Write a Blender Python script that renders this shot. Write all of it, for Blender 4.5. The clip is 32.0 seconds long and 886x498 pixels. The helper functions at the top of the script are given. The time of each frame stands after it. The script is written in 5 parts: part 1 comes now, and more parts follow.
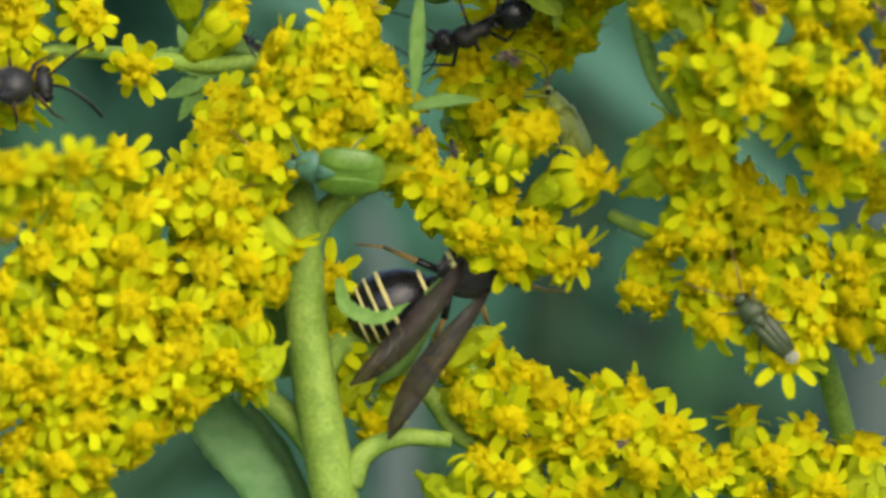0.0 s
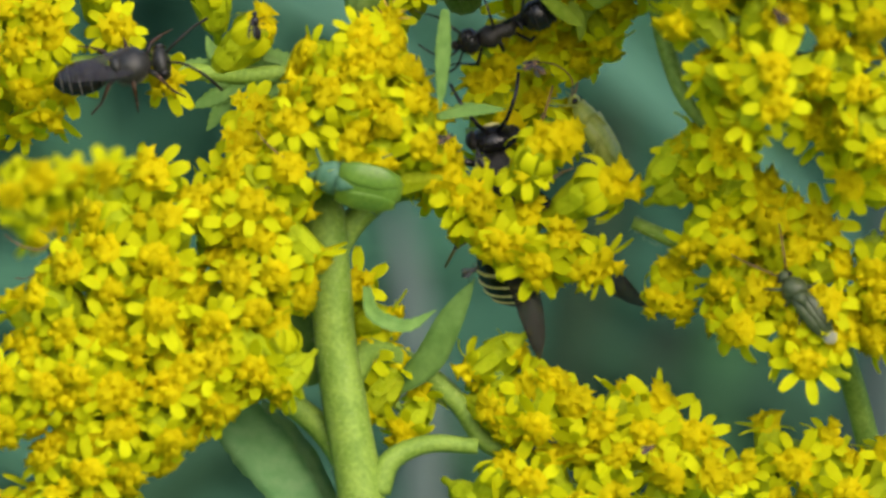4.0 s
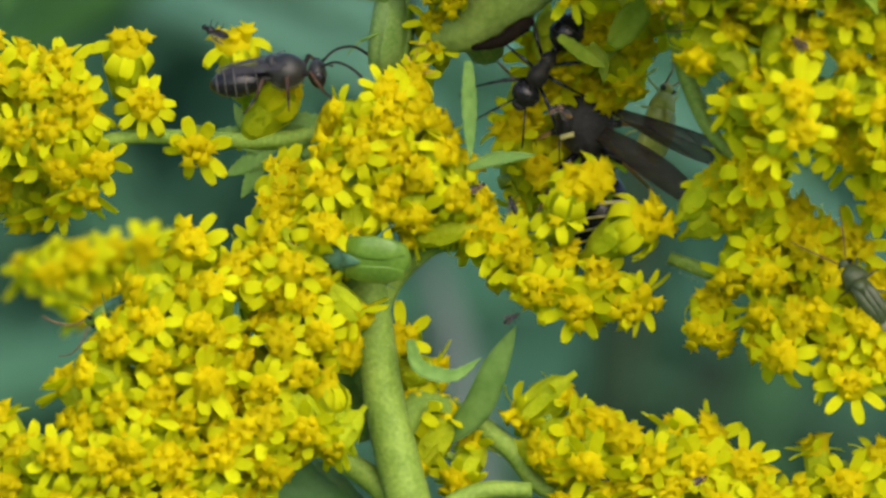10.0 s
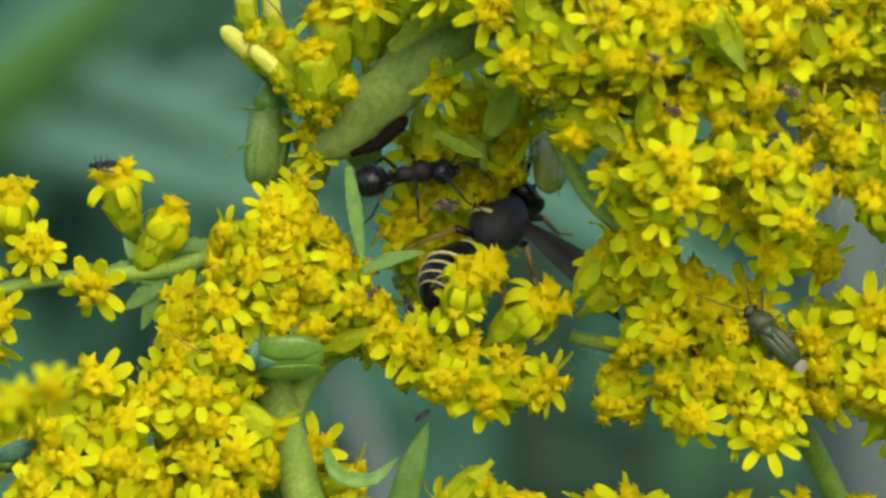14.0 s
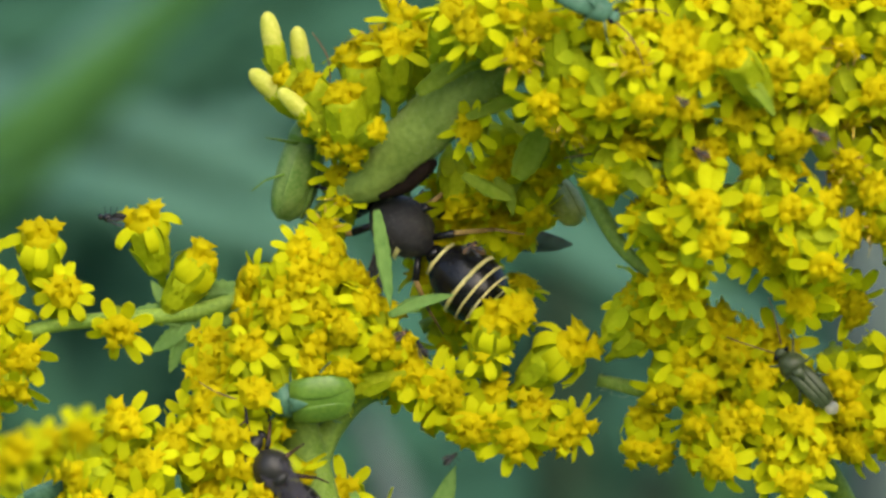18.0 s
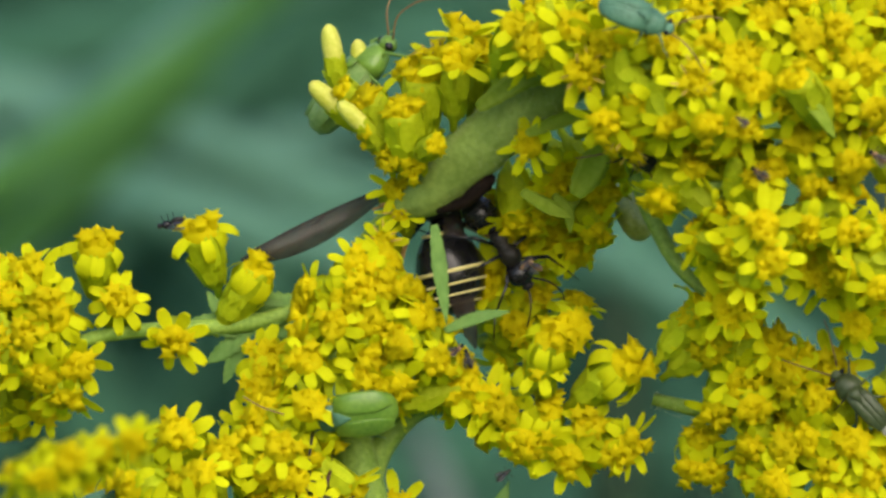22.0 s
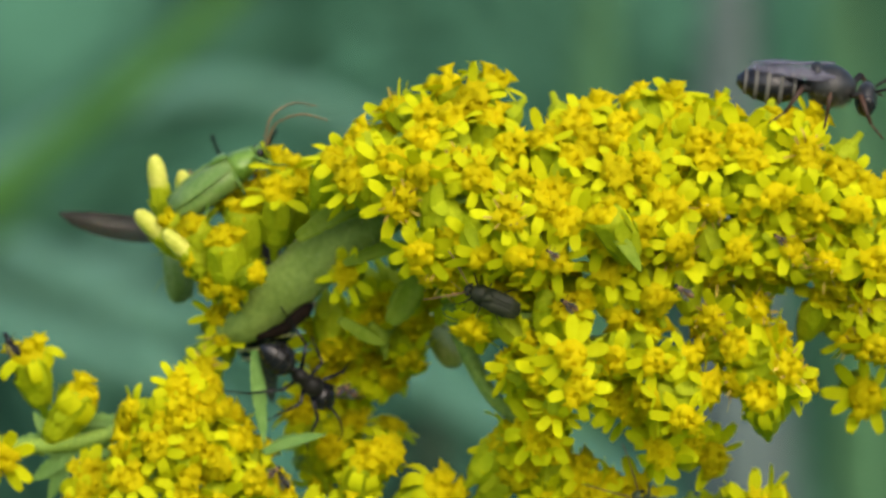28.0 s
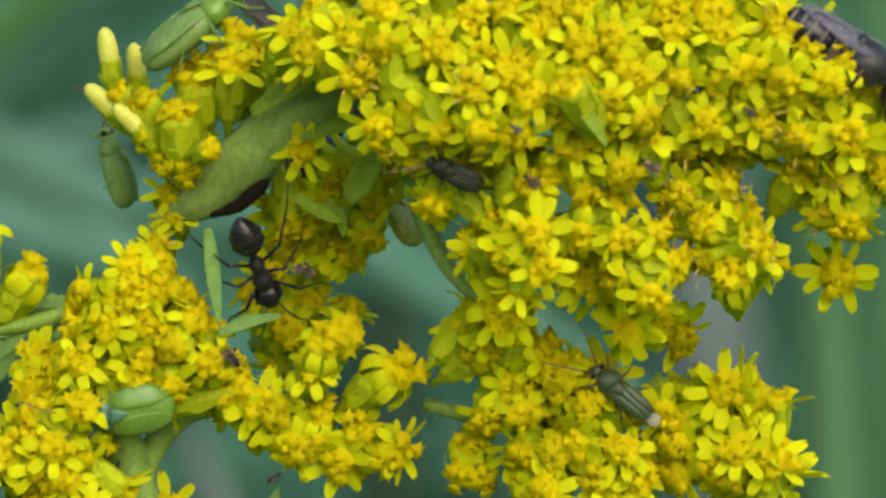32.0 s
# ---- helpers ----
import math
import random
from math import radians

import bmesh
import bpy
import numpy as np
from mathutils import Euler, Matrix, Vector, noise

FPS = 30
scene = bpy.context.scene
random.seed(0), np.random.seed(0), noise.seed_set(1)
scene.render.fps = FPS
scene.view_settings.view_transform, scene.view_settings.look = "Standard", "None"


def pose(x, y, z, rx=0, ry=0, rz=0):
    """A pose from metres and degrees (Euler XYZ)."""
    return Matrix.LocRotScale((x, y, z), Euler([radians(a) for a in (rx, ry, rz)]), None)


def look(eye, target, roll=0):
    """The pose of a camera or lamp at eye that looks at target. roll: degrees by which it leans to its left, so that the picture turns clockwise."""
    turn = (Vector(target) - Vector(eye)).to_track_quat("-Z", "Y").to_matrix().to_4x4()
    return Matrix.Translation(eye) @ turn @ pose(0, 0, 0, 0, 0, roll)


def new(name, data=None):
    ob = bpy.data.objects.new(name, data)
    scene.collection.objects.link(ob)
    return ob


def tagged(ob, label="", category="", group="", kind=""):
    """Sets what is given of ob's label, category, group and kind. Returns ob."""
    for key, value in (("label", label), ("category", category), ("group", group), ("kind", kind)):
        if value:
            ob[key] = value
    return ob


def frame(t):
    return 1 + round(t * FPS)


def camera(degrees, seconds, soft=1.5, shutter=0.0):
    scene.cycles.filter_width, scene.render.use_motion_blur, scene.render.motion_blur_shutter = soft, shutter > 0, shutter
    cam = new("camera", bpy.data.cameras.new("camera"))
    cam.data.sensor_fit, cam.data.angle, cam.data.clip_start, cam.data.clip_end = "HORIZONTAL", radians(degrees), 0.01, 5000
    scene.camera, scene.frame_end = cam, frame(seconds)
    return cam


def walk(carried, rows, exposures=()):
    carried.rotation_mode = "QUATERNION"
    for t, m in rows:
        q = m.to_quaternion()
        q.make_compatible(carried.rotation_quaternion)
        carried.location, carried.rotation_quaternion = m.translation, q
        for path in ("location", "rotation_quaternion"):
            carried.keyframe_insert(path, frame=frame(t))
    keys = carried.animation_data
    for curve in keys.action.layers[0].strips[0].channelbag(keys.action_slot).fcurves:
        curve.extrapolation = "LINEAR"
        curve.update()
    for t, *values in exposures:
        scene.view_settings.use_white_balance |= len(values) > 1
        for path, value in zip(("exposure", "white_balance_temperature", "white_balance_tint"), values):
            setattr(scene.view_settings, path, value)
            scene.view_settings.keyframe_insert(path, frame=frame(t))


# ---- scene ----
MM = 0.001
TOP = 1.0  # the middle of the flowers stands a metre over the ground


def spot(u, v, d=0.0):
    """Millimetres across, up and back from the middle of the flowers."""
    return Vector((u * MM, d * MM, TOP + v * MM))


# ---- camera ----
cam = camera(5.725, 32.0, soft=2.8)
cam.data.dof.use_dof = True
cam.data.dof.focus_distance = 0.690
cam.data.dof.aperture_fstop = 45.0
EYE_U, EYE_V = -0.2, 1.9
# seconds, the aim across and up, the distance, the roll
AIM = [
    (0, -2.23, -10.80, 674.2, 11.05),
    (0.5, -0.80, -11.07, 674.2, 10.96),
    (1, -2.20, -11.31, 669.8, 11.08),
    (1.5, -0.82, -11.18, 673.7, 11.21),
    (2, -7.46, -6.55, 660.4, 11.80),
    (2.5, -3.04, -10.78, 668.1, 11.25),
    (4.5, -4.78, -10.05, 682.9, 10.66),
    (5, -2.44, -9.10, 686.5, 10.01),
    (5.5, -1.52, -8.53, 690.0, 9.57),
    (6, -1.16, -6.47, 693.7, 9.72),
    (6.5, -2.18, -7.16, 688.5, 9.88),
    (7, -2.29, -6.03, 686.8, 9.55),
    (7.5, -1.48, -3.52, 689.9, 9.74),
    (8, -2.06, -2.82, 687.5, 9.69),
    (8.5, -2.76, -3.16, 687.2, 9.39),
    (9, -2.48, -2.30, 690.5, 9.11),
    (9.5, -4.59, -3.55, 688.8, 8.62),
    (10, -7.86, -7.21, 687.6, 6.74),
    (10.5, -8.38, -5.71, 684.3, 4.90),
    (11, -4.89, -3.49, 694.3, 2.87),
    (11.5, -1.24, -3.26, 695.5, 1.17),
    (12, -1.14, -2.80, 693.1, 0.47),
    (12.5, -1.74, -3.03, 695.5, -0.13),
    (13, -0.00, -0.00, 700.0, 0.00),
    (13.5, 0.68, 0.33, 695.7, -0.45),
    (14, -0.28, 1.07, 693.1, -0.35),
    (14.5, -0.25, 5.31, 693.7, -0.24),
    (16.5, 3.79, 6.55, 694.0, -0.06),
    (17, 2.29, 8.25, 692.0, 0.11),
    (17.5, -0.55, 5.54, 691.4, -0.36),
    (18, -2.46, 4.47, 692.3, -0.20),
    (18.5, -1.84, 5.33, 696.4, -0.35),
    (19, -3.19, 5.74, 696.2, -0.12),
    (19.5, -4.39, 5.72, 690.9, 0.35),
    (20, -4.41, 5.96, 691.2, 0.41),
    (20.5, -5.63, 5.38, 694.3, 0.57),
    (21, -5.16, 5.92, 692.4, 0.72),
    (21.5, -5.97, 5.59, 690.8, 0.72),
    (22, -6.93, 5.65, 691.2, 0.85),
    (22.5, -5.70, 8.09, 693.9, 0.86),
    (23, -3.44, 8.32, 699.0, 0.54),
    (23.5, -2.24, 10.26, 702.8, 0.70),
    (24, -1.04, 10.74, 706.8, 0.46),
    (24.5, -1.16, 10.66, 709.3, 0.72),
    (25, 1.98, 12.37, 706.3, 1.31),
    (25.5, 3.58, 13.92, 710.0, 1.17),
    (27.5, 7.63, 15.79, 716.4, 0.99),
    (28, 7.39, 16.14, 715.8, 1.63),
    (28.5, 9.90, 13.31, 713.3, 1.65),
    (29, 9.94, 10.87, 707.1, 1.86),
    (29.5, 9.73, 10.57, 703.8, 2.26),
    (30, 11.66, 8.56, 703.2, 1.86),
    (30.5, 11.63, 8.56, 699.5, 1.74),
    (31, 11.84, 6.83, 695.8, 1.43),
    (31.5, 11.68, 6.84, 698.9, 1.47),
    (32, 10.82, 6.39, 694.7, 1.45),
]
walk(cam, [(t, look(spot(EYE_U, EYE_V, -dist), spot(u, v), roll)) for t, u, v, dist, roll in AIM])

# ---- light ----
world = bpy.data.worlds.new("sky")
scene.world = world
world.use_nodes = True
wn = world.node_tree.nodes
sky = wn.new("ShaderNodeTexSky")
sky.sky_type, sky.sun_disc = "NISHITA", False
sky.sun_elevation, sky.sun_rotation = radians(36), radians(163)
sky.air_density, sky.dust_density = 1.0, 3.0
wn["Background"].inputs["Strength"].default_value = 0.15
world.node_tree.links.new(sky.outputs[0], wn["Background"].inputs["Color"])
sun = new("sun", bpy.data.lights.new("sun", "SUN"))
sun.data.energy, sun.data.angle, sun.data.color = 0.48, radians(80), (0.98, 0.98, 0.94)
sun.matrix_basis = look((0.8, -2.6, 2.98), (0, 0, 1.0))
scene.view_settings.exposure = 0.89


# ---- materials ----
def material(name, dark, light, rough=0.6, scale=400.0, bump=0.15, glow_through=0.0, vary=0.25, metal=0.0, fine=6.0, coat=0.0, spec=0.35, alpha=1.0):
    """A surface with two scales of blotch and fine relief; thin petals and leaves let light through."""
    m = bpy.data.materials.new(name)
    m.use_nodes = True
    n, l = m.node_tree.nodes, m.node_tree.links
    p = n["Principled BSDF"]
    co = n.new("ShaderNodeTexCoord")
    big = n.new("ShaderNodeTexNoise")
    big.inputs["Scale"].default_value, big.inputs["Detail"].default_value = scale, 4.0
    small = n.new("ShaderNodeTexNoise")
    small.inputs["Scale"].default_value, small.inputs["Detail"].default_value = scale * fine, 3.0
    l.new(co.outputs["Object"], big.inputs["Vector"])
    l.new(co.outputs["Object"], small.inputs["Vector"])
    mixf = n.new("ShaderNodeMath")
    mixf.operation = "MULTIPLY_ADD"
    l.new(small.outputs["Fac"], mixf.inputs[0])
    mixf.inputs[1].default_value = 0.5
    half = n.new("ShaderNodeMath")
    half.operation = "MULTIPLY"
    half.inputs[1].default_value = 0.5
    l.new(big.outputs["Fac"], half.inputs[0])
    l.new(half.outputs[0], mixf.inputs[2])
    ramp = n.new("ShaderNodeValToRGB")
    ramp.color_ramp.elements[0].position, ramp.color_ramp.elements[1].position = 0.36, 0.62
    ramp.color_ramp.elements[0].color, ramp.color_ramp.elements[1].color = (*dark, 1), (*light, 1)
    l.new(mixf.outputs[0], ramp.inputs["Fac"])
    info = n.new("ShaderNodeObjectInfo")
    rng = n.new("ShaderNodeMapRange")
    rng.inputs["To Min"].default_value, rng.inputs["To Max"].default_value = 1 - vary, 1 + vary * 0.6
    l.new(info.outputs["Random"], rng.inputs["Value"])
    hsv = n.new("ShaderNodeHueSaturation")
    l.new(rng.outputs["Result"], hsv.inputs["Value"])
    l.new(ramp.outputs["Color"], hsv.inputs["Color"])
    l.new(hsv.outputs["Color"], p.inputs["Base Color"])
    p.inputs["Roughness"].default_value, p.inputs["Metallic"].default_value = rough, metal
    p.inputs["Specular IOR Level"].default_value = spec
    p.inputs["Coat Weight"].default_value = coat
    p.inputs["Alpha"].default_value = alpha
    b = n.new("ShaderNodeBump")
    b.inputs["Strength"].default_value, b.inputs["Distance"].default_value = bump, 0.0002
    l.new(small.outputs["Fac"], b.inputs["Height"])
    l.new(b.outputs["Normal"], p.inputs["Normal"])
    if glow_through > 0:
        tr = n.new("ShaderNodeBsdfTranslucent")
        l.new(hsv.outputs["Color"], tr.inputs["Color"])
        mix = n.new("ShaderNodeMixShader")
        mix.inputs["Fac"].default_value = glow_through
        l.new(p.outputs[0], mix.inputs[1])
        l.new(tr.outputs[0], mix.inputs[2])
        l.new(mix.outputs[0], n["Material Output"].inputs["Surface"])
    return m


PETAL = material("petal_yellow", (0.725, 0.735, 0.003), (0.785, 0.805, 0.010), 0.75, 300, 0.15, 0.5, 0.10, spec=0.12)
DISC = material("disc_orange_yellow", (0.78, 0.65, 0.001), (0.83, 0.73, 0.003), 0.75, 700, 0.2, 0.5, 0.10, spec=0.12)
CUP = material("cup_yellow_green", (0.47, 0.56, 0.006), (0.62, 0.69, 0.016), 0.6, 500, 0.25, 0.48, 0.12, spec=0.2)
BUDS = material("bud_pale_yellow", (0.55, 0.58, 0.05), (0.72, 0.71, 0.13), 0.5, 500, 0.2, 0.2, 0.1)
STEM = material("stem_green", (0.135, 0.235, 0.022), (0.26, 0.375, 0.055), 0.65, 450, 0.35, 0.0, 0.12)
GALL = material("gall_green", (0.15, 0.225, 0.032), (0.25, 0.34, 0.068), 0.85, 300, 0.55, 0.0, 0.05)
LEAF = material("leaf_green", (0.15, 0.30, 0.06), (0.25, 0.42, 0.10), 0.55, 200, 0.3, 0.35, 0.15, spec=0.2)
BRACT = material("bract_yellow_green", (0.26, 0.38, 0.02), (0.38, 0.49, 0.04), 0.55, 300, 0.3, 0.5, 0.12, spec=0.2)
LEAF_DARK = material("leaf_blue_green", (0.16, 0.30, 0.10), (0.24, 0.40, 0.16), 0.55, 150, 0.3, 0.4, 0.15)
BRACT_BUD = material("bud_green_yellow", (0.46, 0.54, 0.03), (0.62, 0.66, 0.08), 0.55, 500, 0.25, 0.35, 0.1, spec=0.2)
LEAF_SOFT = material("leaf_soft_green", (0.16, 0.36, 0.12), (0.26, 0.47, 0.19), 0.55, 150, 0.3, 0.4, 0.15, spec=0.2)
HAIR = material("pale_hair", (0.40, 0.46, 0.22), (0.55, 0.60, 0.34), 0.6, 400, 0.1, 0.3, 0.1)
WITHER = material("withered_brown", (0.42, 0.28, 0.03), (0.62, 0.46, 0.06), 0.7, 600, 0.3, 0.1, 0.2)
GRASS = material("meadow_grass_green", (0.042, 0.130, 0.077), (0.086, 0.220, 0.132), 0.8, 5, 0.2, 0.25, 0.2, fine=8, spec=0.08)
GROUND = material("ground_grassy", (0.029, 0.098, 0.055), (0.065, 0.188, 0.104), 0.9, 4, 0.5, 0.0, 0.0, fine=9)

# ---- building helpers ----
WORLD = {}


def thing(name, place, label, category, group="", kind="", m=None):
    ob = new(name)
    ob.empty_display_size = 0.005
    WORLD[ob.name] = m if m is not None else Matrix.Translation(place)
    ob.matrix_basis = WORLD[ob.name]
    return tagged(ob, label, category, group, kind)


def mesh_of(bm, mat, smooth=True):
    me = bpy.data.meshes.new("mesh")
    bmesh.ops.recalc_face_normals(bm, faces=bm.faces)
    bm.to_mesh(me)
    bm.free()
    me.materials.append(mat)
    if smooth:
        me.shade_smooth()
    return me


def part(name, data, material_, parent, label="", m=None):
    """Links a bmesh or a shared mesh as one object under its parent; m is its pose in the world."""
    me = data if isinstance(data, bpy.types.Mesh) else mesh_of(data, material_)
    ob = new(name, me)
    w = m if m is not None else Matrix()
    if parent is not None:
        ob.parent = parent
        ob.matrix_basis = WORLD[parent.name].inverted() @ w
    else:
        ob.matrix_basis = w
    WORLD[ob.name] = w
    return tagged(ob, label)


def spline(points, steps=6):
    """A smooth line through the points, however unevenly they are spaced."""
    p = [Vector(q) for q in points]
    n, out = len(p), []
    gap = [max(1e-6, (b - a).length) for a, b in zip(p, p[1:])]
    slope = []
    for i in range(n):
        if i == 0:
            slope.append((p[1] - p[0]) / gap[0])
        elif i == n - 1:
            slope.append((p[-1] - p[-2]) / gap[-1])
        else:
            slope.append(((p[i] - p[i - 1]) / gap[i - 1] * gap[i] + (p[i + 1] - p[i]) / gap[i] * gap[i - 1]) / (gap[i - 1] + gap[i]))
    for i in range(n - 1):
        for k in range(steps):
            t = k / steps
            h = gap[i]
            out.append(p[i] * (2 * t ** 3 - 3 * t * t + 1) + slope[i] * h * (t ** 3 - 2 * t * t + t) + p[i + 1] * (3 * t * t - 2 * t ** 3) + slope[i + 1] * h * (t ** 3 - t * t))
    return out + [p[-1]]


def tube(bm, line, radii, sides=8, rough=0.0, flat=1.0, ridge=0.0):
    """A closed tube along a line; radii run from the first to the last."""
    n, rings, up = len(line), [], Vector((0, -1, 0.02))
    for i, p in enumerate(line):
        t = (line[min(i + 1, n - 1)] - line[max(i - 1, 0)]).normalized()
        a = up.cross(t)
        a = a.normalized() if a.length > 1e-6 else Vector((1, 0, 0))
        b = t.cross(a)
        f = i / (n - 1) * (len(radii) - 1)
        k = min(int(f), len(radii) - 2)
        r = radii[k] + (radii[k + 1] - radii[k]) * (f - k)
        ring = []
        for j in range(sides):
            w = 2 * math.pi * j / sides
            q = r * (1 + rough * random.uniform(-1, 1) + ridge * math.sin(j * 2.3))
            ring.append(bm.verts.new(p + a * (q * math.cos(w)) + b * (q * flat * math.sin(w))))
        rings.append(ring)
    for r0, r1 in zip(rings, rings[1:]):
        for j in range(sides):
            bm.faces.new((r0[j], r0[(j + 1) % sides], r1[(j + 1) % sides], r1[j]))
    bm.faces.new(rings[0])
    bm.faces.new(rings[-1])
    return bm


def turn_to(place, facing, spin=0.0, size=1.0):
    q = Vector(facing).normalized().to_track_quat("Z", "Y")
    return Matrix.Translation(place) @ q.to_matrix().to_4x4() @ Matrix.Rotation(spin, 4, "Z") @ Matrix.Scale(size, 4)


def strap(bm, m, length, width, bend, cup=0.10, thick=0.02, seg=5):
    """One petal: a thin, cupped strap that starts along x and bends down (or up) along its length; millimetres."""
    rows_, x, z, a = [], 0.0, 0.0, 0.0
    for i in range(seg + 1):
        t = i / seg
        w = width * 0.5 * (0.52, 0.80, 0.98, 1.02, 0.88, 0.50)[i]
        c = cup * w * 2 * (1 - t)
        row = []
        for s in (-1, 0, 1):
            row.append(m @ (Vector((x - (0.0 if s or i < seg else 0.16 * width), s * w, z + (c if s else 0))) * MM))
        for s in (1, 0, -1):
            row.append(m @ (Vector((x, s * w * 0.9, z - thick + (c if s else 0))) * MM))
        rows_.append([bm.verts.new(q) for q in row])
        a += bend / seg
        x += length / seg * math.cos(a)
        z -= length / seg * math.sin(a)
    for r0, r1 in zip(rows_, rows_[1:]):
        for j in range(6):
            bm.faces.new((r0[j], r0[(j + 1) % 6], r1[(j + 1) % 6], r1[j]))
        for j in (0, 2, 3, 5):
            bm.edges.get((r0[j], r1[j])).smooth = False
    bm.faces.new(rows_[0])
    bm.faces.new(rows_[-1])


# ---- flower heads, shared meshes ----
rnd = random.Random(7)


def make_cup(k):
    bm = bmesh.new()
    prof = [(-4.4, 0.22), (-3.7, 0.28), (-3.4, 0.55), (-2.7, 0.84), (-1.6, 0.96), (-0.5, 0.95), (0.1, 0.95), (0.1, 0.1)]
    sides, rings = 12, []
    for z, r in prof:
        ring = []
        for j in range(sides):
            w = 2 * math.pi * j / sides
            q = r * (1 + (0.07 if j % 2 else -0.05) * (1 if z > -3 else 0))
            ring.append(bm.verts.new(Vector((q * math.cos(w), q * math.sin(w), z + (0.18 if j % 2 and -2.5 < z < 0.1 else 0))) * MM))
        rings.append(ring)
    for r0, r1 in zip(rings, rings[1:]):
        for j in range(sides):
            bm.faces.new((r0[j], r0[(j + 1) % sides], r1[(j + 1) % sides], r1[j]))
    bm.faces.new(rings[0])
    bm.faces.new(rings[-1])
    for z, r, length, lean, turn in ((-3.3, 0.58, 2.2, 0.22, 0.0), (-2.2, 0.93, 2.4, -0.02, 0.45)):
        for j in range(7):
            w = 2 * math.pi * j / 7 + turn + rnd.uniform(-0.1, 0.1)
            m = Matrix.Rotation(w, 4, "Z") @ Matrix.Translation((r * MM, 0, z * MM)) @ Matrix.Rotation(-math.pi / 2 + lean, 4, "Y")
            strap(bm, m @ Matrix.Rotation(math.pi, 4, "X"), length * rnd.uniform(0.9, 1.1), 0.9, rnd.uniform(-0.25, 0.1), 0.12, 0.03)
    return mesh_of(bm, CUP)


def make_disc(k):
    """A low dome closed by florets with five-pointed mouths."""
    bm = bmesh.new()
    rings = []
    for z, r in ((-0.1, 1.1), (0.2, 1.1), (0.5, 0.85), (0.66, 0.45)):
        rings.append([bm.verts.new(Vector((r * math.cos(2 * math.pi * j / 10), r * math.sin(2 * math.pi * j / 10), z + rnd.uniform(-0.06, 0.06))) * MM) for j in range(10)])
    for r0, r1 in zip(rings, rings[1:]):
        for j in range(10):
            bm.faces.new((r0[j], r0[(j + 1) % 10], r1[(j + 1) % 10], r1[j]))
    bm.faces.new(rings[-1])
    count = 6 + k
    for i in range(count):
        r = 0.9 * math.sqrt((i + 0.4) / count)
        w = i * 2.4 + k
        x, y = r * math.cos(w), r * math.sin(w)
        h = 1.15 - 0.35 * r + rnd.uniform(-0.2, 0.5)
        base, tip = Vector((x * 0.9, y * 0.9, 0.1)), Vector((x * 1.25, y * 1.25, h))
        ax = (tip - base).normalized()
        s1 = ax.orthogonal().normalized()
        s2 = ax.cross(s1)
        rings = []
        shut = rnd.random() < 0.45
        for f, rr, star in ((0, 0.3, 0), (0.5, 0.36, 0.05), (0.8, 0.34, 0.15), (1.0, 0.12, 0.2)) if shut else ((0, 0.26, 0), (0.5, 0.28, 0), (0.75, 0.4, 0.15), (1.05, 0.72, 0.6)):
            c = base.lerp(tip, f)
            rings.append([bm.verts.new((c + (s1 * math.cos(math.pi * j / 5 + i) + s2 * math.sin(math.pi * j / 5 + i)) * rr * (1 - star * (j % 2))) * MM) for j in range(10)])
        for r0, r1 in zip(rings, rings[1:]):
            for j in range(10):
                bm.faces.new((r0[j], r0[(j + 1) % 10], r1[(j + 1) % 10], r1[j]))
        mid = bm.verts.new((tip + ax * (0.08 if shut else -0.06)) * MM)
        for j in range(10):
            bm.faces.new((rings[-1][j], rings[-1][(j + 1) % 10], mid))
    return mesh_of(bm, DISC)


def petal_pose(i, count, lift):
    w = 2 * math.pi * i / count + rnd.uniform(-0.2, 0.2)
    return Matrix.Rotation(w, 4, "Z") @ Matrix.Translation((0.8 * MM, 0, 0.12 * MM)) @ Matrix.Rotation(-lift + rnd.uniform(-0.4, 0.35), 4, "Y") @ Matrix.Rotation(rnd.uniform(-0.5, 0.5), 4, "X")


def make_petal(k):
    bm = bmesh.new()
    strap(bm, Matrix(), 1.5 + 0.12 * k, 0.76 + 0.1 * (k % 3), (0.5, 1.0, -0.2, 1.6, 0.2, 2.3)[k])
    return mesh_of(bm, PETAL)


PETALS = [make_petal(k) for k in range(6)]
CUPS = [make_cup(k) for k in range(1)]
DISCS = [make_disc(k) for k in range(4)]


def make_corolla(k, droop):
    bm = bmesh.new()
    count = 7 + k % 3
    up, curl = 0.15 + 0.11 * k, rnd.uniform(-0.2, 0.9)
    for i in range(count):
        strap(bm, petal_pose(i, count, up - 0.8 * droop), rnd.uniform(1.4, 2.2), rnd.uniform(0.72, 1.0), curl + rnd.choice((rnd.uniform(-0.3, 0.4), rnd.uniform(0.2, 1.2))) + droop)
    return mesh_of(bm, PETAL)


COROLLAS = [make_corolla(k, 0.0) for k in range(6)] + [make_corolla(k, 0.9) for k in range(3)]


def make_withered():
    bm = bmesh.new()
    for i in range(9):
        strap(bm, petal_pose(i, 9, 0.9), rnd.uniform(0.8, 1.4), 0.18, rnd.uniform(-1, 1.5))
    return mesh_of(bm, WITHER)


WITHERED = make_withered()


def make_bud():
    bm = bmesh.new()
    tube(bm, [Vector((0, 0, z * MM)) for z in (-3.0, -2.4, -1.6, -0.6, 0.3, 0.9, 1.25)], [q * MM for q in (0.25, 0.55, 0.75, 0.8, 0.72, 0.55, 0.2)], 10)
    return mesh_of(bm, BUDS)


BUD = make_bud()
GREEN_BUD = BUD.copy()
GREEN_BUD.materials[0] = BRACT_BUD


